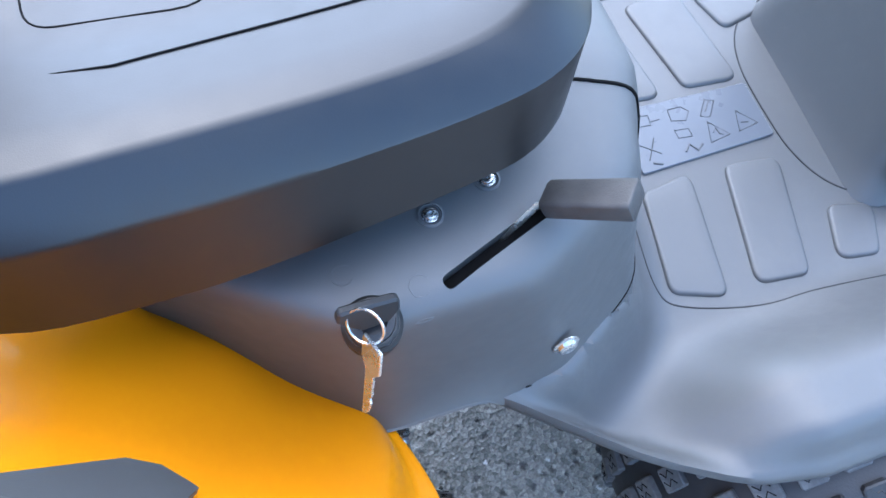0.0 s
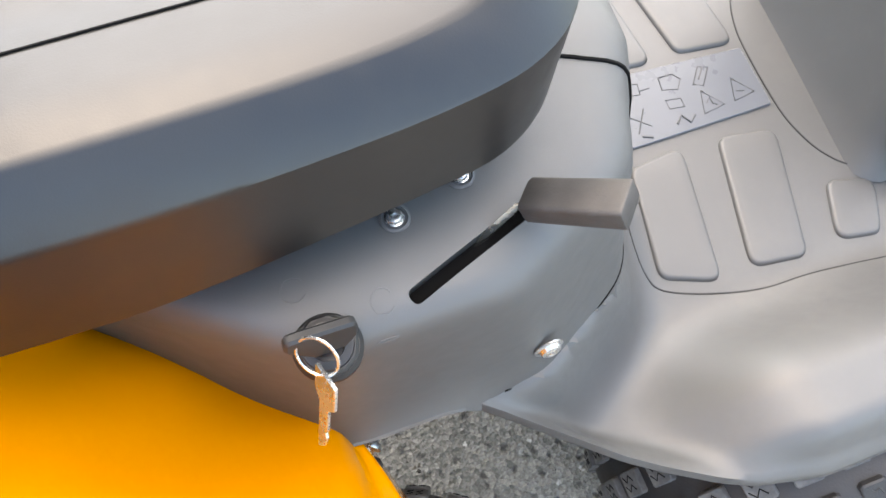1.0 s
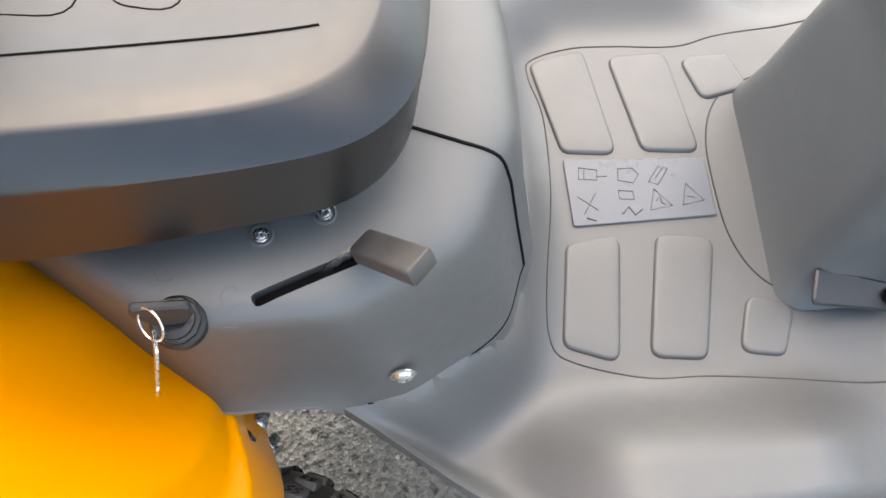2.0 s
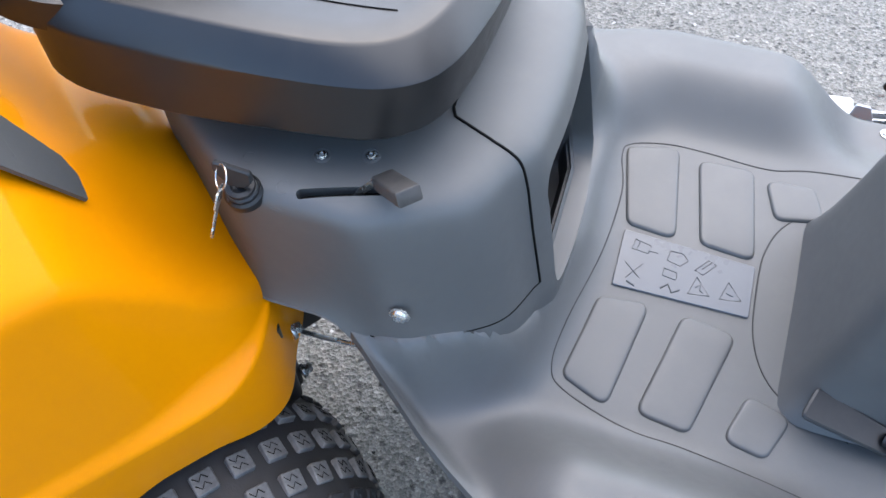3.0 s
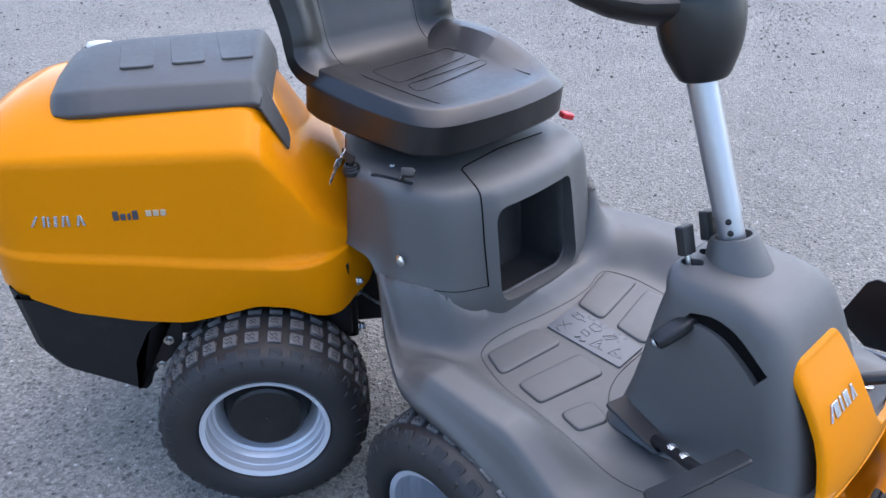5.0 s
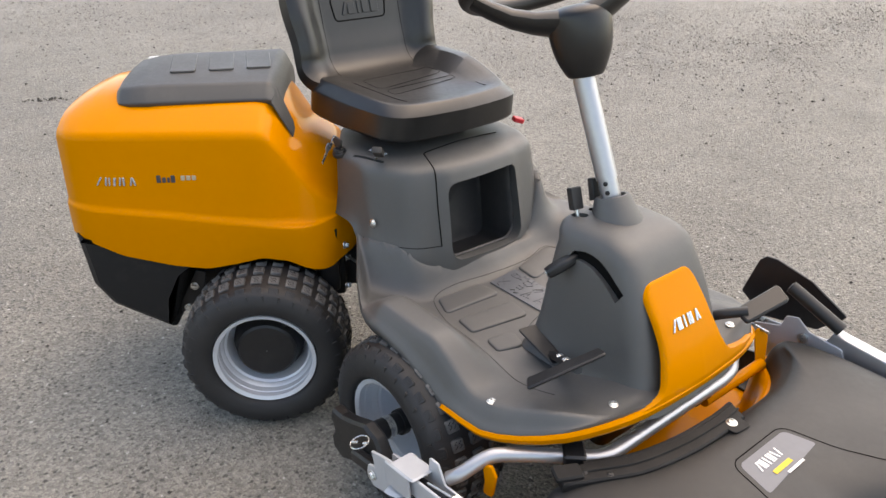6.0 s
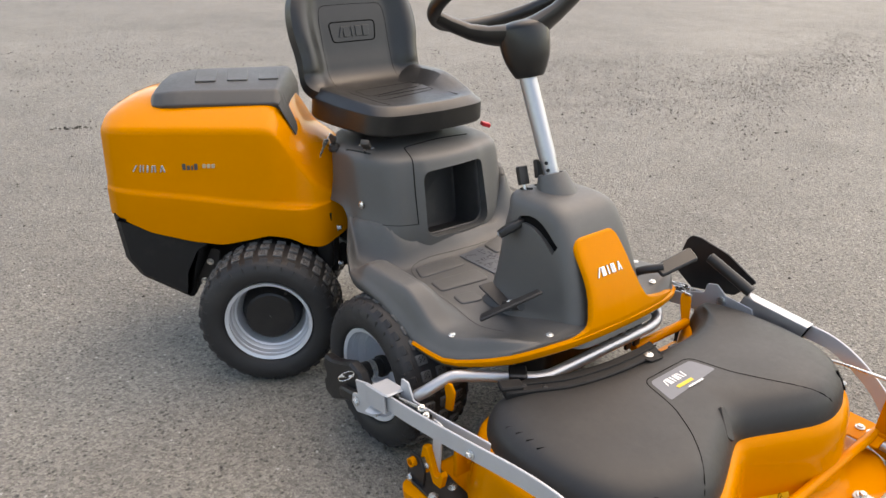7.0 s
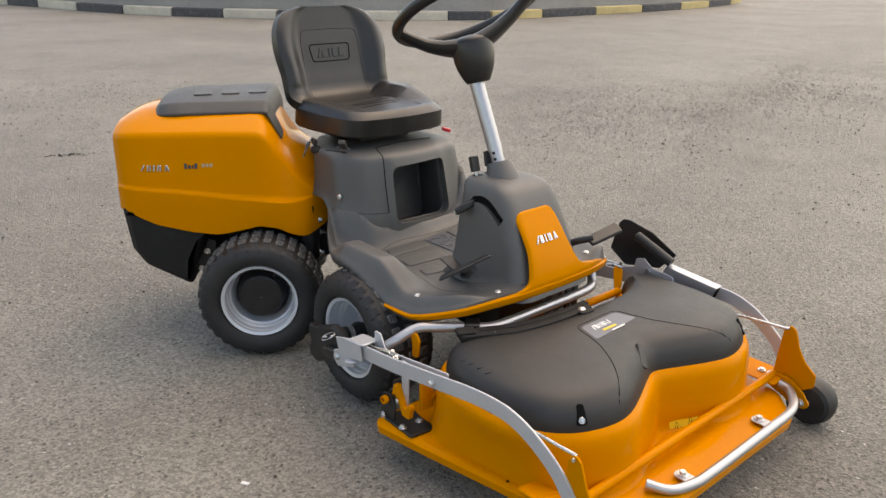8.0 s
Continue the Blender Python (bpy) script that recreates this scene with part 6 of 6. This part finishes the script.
    b.inputs["Specular IOR Level"].default_value = 0.3
    h = nt.nodes.new("ShaderNodeMath")
    h.operation = "ADD"
    deep = nt.nodes.new("ShaderNodeMath")
    deep.operation = "SUBTRACT"
    nt.links.new(fine.outputs[0], deep.inputs[0])
    nt.links.new(pits, deep.inputs[1])
    nt.links.new(grit.outputs["Distance"], h.inputs[0])
    nt.links.new(deep.outputs[0], h.inputs[1])
    bump = nt.nodes.new("ShaderNodeBump")
    bump.inputs["Strength"].default_value, bump.inputs["Distance"].default_value = 0.9, 0.004
    nt.links.new(h.outputs[0], bump.inputs["Height"])
    nt.links.new(bump.outputs[0], b.inputs["Normal"])
    return mat


ASPHALT = asphalt()


def ground_height(x, y):
    return 0.022 * step(0.7, 1.8, math.hypot(x + 0.1, y))


radii = [0.0, 0.3, 0.6, 0.8, 1.0, 1.2, 1.4, 1.6, 1.8, 2.2, 3, 5, 8, 14, 30, 80, 250, 900]
rings = [[(r * math.cos(a), r * math.sin(a), ground_height(r * math.cos(a), r * math.sin(a))) for a in (2 * math.pi * j / 96 for j in range(96))] for r in radii[1:]]
ground = part("ground", Geo(loft(rings, cap=False), ([(0, 0, 0)] + rings[0], [(0, j + 1, (j + 1) % 96 + 1) for j in range(96)])), ASPHALT, None)
tagged(ground, "worn grey-brown asphalt yard strewn with fine grit", "ground", kind="structure")

# kerb of painted stones, with a concrete wall behind
KERB = [(-25.5, 3.2), (-23.1, 3.7), (-21.5, 4.1), (-19.5, 4.5), (-17.6, 5.0), (-16.3, 5.65), (-15.2, 6.4), (-14.2, 7.2), (-13.2, 8.2), (-12.4, 9.25), (-11.8, 10.2), (-11.35, 11.1), (-11.25, 12.7), (-11.3, 14.8), (-11.3, 16.8), (-11.5, 19.0), (-11.8, 21.0), (-12.3, 23.2), (-13.2, 25.5)]
PAINT = {"pale": material("pale_kerb_paint", (0.5, 0.47, 0.4), 0.8, vary=0.2, scale=3, grain=0.4, grain_scale=60, dirt=0.5),
         "dark": material("dark_kerb_paint", (0.055, 0.057, 0.065), 0.8, vary=0.25, scale=3, grain=0.4, grain_scale=60, dirt=0.35),
         "yellow": material("yellowed_kerb_paint", (0.5, 0.4, 0.19), 0.8, vary=0.2, scale=3, grain=0.4, grain_scale=60, dirt=0.5)}
CONCRETE = material("weathered_concrete", (0.27, 0.265, 0.255), 0.85, vary=0.2, scale=1.2, grain=0.5, grain_scale=40, dirt=0.3)
COLOURS = ["pale", "dark", "pale", "dark", "pale", "dark", "pale", "dark", "pale", "pale", "dark", "yellow", "dark", "yellow", "dark", "yellow", "dark", "yellow"]
kerb = tagged(new("kerb"), "kerb of alternating pale and dark painted stones", "kerb", kind="structure")
for k, tone in enumerate(COLOURS):
    a, b = Vector((*KERB[k], 0)), Vector((*KERB[k + 1], 0))
    length = (b - a).length
    part("kerb_stone", Geo().add(block(length - 0.02, 0.18, 0.21, 0.015, 0.02), axes((a + b) / 2 + Vector((0, 0, 0.01)), (0, 0, 1), b - a)), PAINT[tone], kerb)
g = Geo()
rows = []
for x, y in KERB:
    away = Vector((x - 1.7, y + 1.4, 0)).normalized()
    p = Vector((x, y, 0))
    rows.append([p + away * d + Vector((0, 0, z)) for d, z in ((0.1, -0.05), (0.1, 0.2), (0.5, 0.205), (0.5, 1.4), (0.8, 1.4), (0.8, -0.05))])
wall = part("wall_far", Geo(loft(rows)), CONCRETE, None)
tagged(wall, "weathered grey concrete retaining wall behind the kerb", "wall", kind="structure")

# loose grit on the asphalt
rng = random.Random(5)
g = Geo()
def crumb(g, x, y, s):
    """A small faceted stone lying on the ground."""
    c = Vector((x, y, ground_height(x, y) + s * 0.25))
    pts = [c + Vector((s * rng.uniform(0.7, 1.2) * math.cos(q), s * rng.uniform(0.7, 1.2) * math.sin(q), rng.uniform(-0.2, 0.2) * s)) for q in (0.3, 1.6, 2.9, 4.2, 5.4)]
    top = c + Vector((0, 0, s * rng.uniform(0.5, 0.9)))
    g.add((pts + [top], [(j, (j + 1) % 5, 5) for j in range(5)]))


for k in range(6500):
    a, r = rng.uniform(0, 2 * math.pi), 0.4 + 5.2 * rng.random() ** 0.8
    crumb(g, r * math.cos(a), r * math.sin(a), rng.choice((0.0022, 0.003, 0.0035, 0.005)) * rng.uniform(0.7, 1.3))
clods = Geo()
for k in range(85):
    a, r = rng.uniform(1.2, 3.6), rng.uniform(1.6, 8.5)
    cx, cy, wide = r * math.cos(a), r * math.sin(a), rng.uniform(0.25, 0.8)
    for j in range(rng.randint(8, 46)):
        crumb(clods, cx + rng.gauss(0, wide * 1.6), cy + rng.gauss(0, wide * 0.6), rng.choice((0.003, 0.004, 0.005, 0.008)) * rng.uniform(0.7, 1.3))
# a drift of crumbs where wheels have swept past, and a torn streak near the bonnet
drift = [(-6.8, 0.1), (-5.6, 1.0), (-3.3, 3.4), (-2.2, 4.5), (-1.9, 5.6), (-2.3, 7.4), (-3.2, 9.0)]
for p in spline(drift, 1000):
    for j in range(5):
        crumb(clods, p[0] + rng.gauss(0.2, 0.7), p[1] + rng.gauss(0, 0.8), rng.choice((0.003, 0.004, 0.005, 0.008)) * rng.uniform(0.7, 1.3))
for k in range(260):
    crumb(clods, rng.gauss(-1.9, 0.3), rng.gauss(6.4, 0.7), rng.choice((0.005, 0.007, 0.01)) * rng.uniform(0.7, 1.3))
for k in range(60):
    along = rng.gauss(0, 0.06)
    crumb(clods, -3.59 + along * 0.5 + rng.gauss(0, 0.02), -0.18 + along * 1.2, rng.choice((0.005, 0.008)) * rng.uniform(0.7, 1.3))
# fine crumbs between two swept tracks, denser towards the far end
near_track = [(-2.6, 1.6), (-2.31, 2.64), (-2.01, 3.21), (-1.88, 3.77), (-1.77, 4.43), (-1.76, 5.03), (-1.9, 6.2)]
far_track = [(-3.75, 3.0), (-3.46, 3.8), (-3.25, 4.44), (-3.12, 5.2), (-2.79, 6.08), (-2.73, 7.65), (-2.9, 8.6)]
a, b = spline(near_track, 400), spline(far_track, 400)
for k in range(9000):
    i, across = int(399 * rng.random() ** 0.7), rng.gauss(0.35, 0.55)
    crumb(clods, lerp(a[i][0], b[i][0], across) + rng.gauss(0, 0.1), lerp(a[i][1], b[i][1], across) + rng.gauss(0, 0.1), rng.choice((0.002, 0.0025, 0.003, 0.004)) * rng.uniform(0.7, 1.3))
for k in range(4500):
    p = rng.choice((a, b))[rng.randrange(400)]
    crumb(clods, p[0] + rng.gauss(0, 0.07), p[1] + rng.gauss(0, 0.07), rng.choice((0.0015, 0.002, 0.0025)) * rng.uniform(0.7, 1.3))
for k in range(2600):
    crumb(clods, rng.uniform(-5, 3), rng.uniform(-1.6, 6), rng.choice((0.0015, 0.002, 0.003)) * rng.uniform(0.7, 1.3))
for k in range(500):
    crumb(clods, rng.uniform(-5, 3), rng.uniform(-1.6, 6), rng.choice((0.004, 0.006)) * rng.uniform(0.7, 1.3))
CLOD = material("dark_clods", (0.045, 0.042, 0.038), 0.9, vary=0.4, scale=25)
tagged(part("asphalt_crumbs", clods, CLOD, None, sharp=20), "dark asphalt crumbs strewn over the yard", "crumbs", kind="stuff")
GRIT = material("grit_stone", (0.2, 0.185, 0.17), 0.85, vary=0.6, scale=25)
tagged(part("grit", g, GRIT, None, sharp=20), "loose grit and small stones scattered on the asphalt", "grit", kind="stuff")

scrap = thing("plastic_scrap", "small white plastic scrap lying on the asphalt", "litter", (0.18, -0.83, ground_height(0.18, -0.83)))
part("flake", Geo().add(plate(rounded([(-0.011, -0.005), (0.01, -0.006), (0.012, 0.004), (-0.009, 0.005)], 0.002, 2), 0.0, 0.004, 0.001), pose(0, 0, 0.0005, 0, 0, 35)), WHITE, scrap)

# unseen low walls added behind the camera; they close the yard and screen low sky
RENDERED = material("dark_render", (0.2, 0.19, 0.18), 0.85, vary=0.2, scale=0.8, grain=0.4, grain_scale=30)
for name, a, b in (("unseen_wall_behind", (-10.0, -11.0), (14.0, -11.0)), ("unseen_wall_side", (14.0, -11.0), (14.0, 5.0))):
    a, b = Vector((*a, 0)), Vector((*b, 0))
    ob = part(name, Geo().add(block((b - a).length, 0.3, 1.3, 0.02), axes((a + b) / 2, (0, 0, 1), b - a)), RENDERED, None)
    tagged(ob, "plain dark rendered low wall, unseen, added to close the yard and screen low sky", "wall", kind="structure")
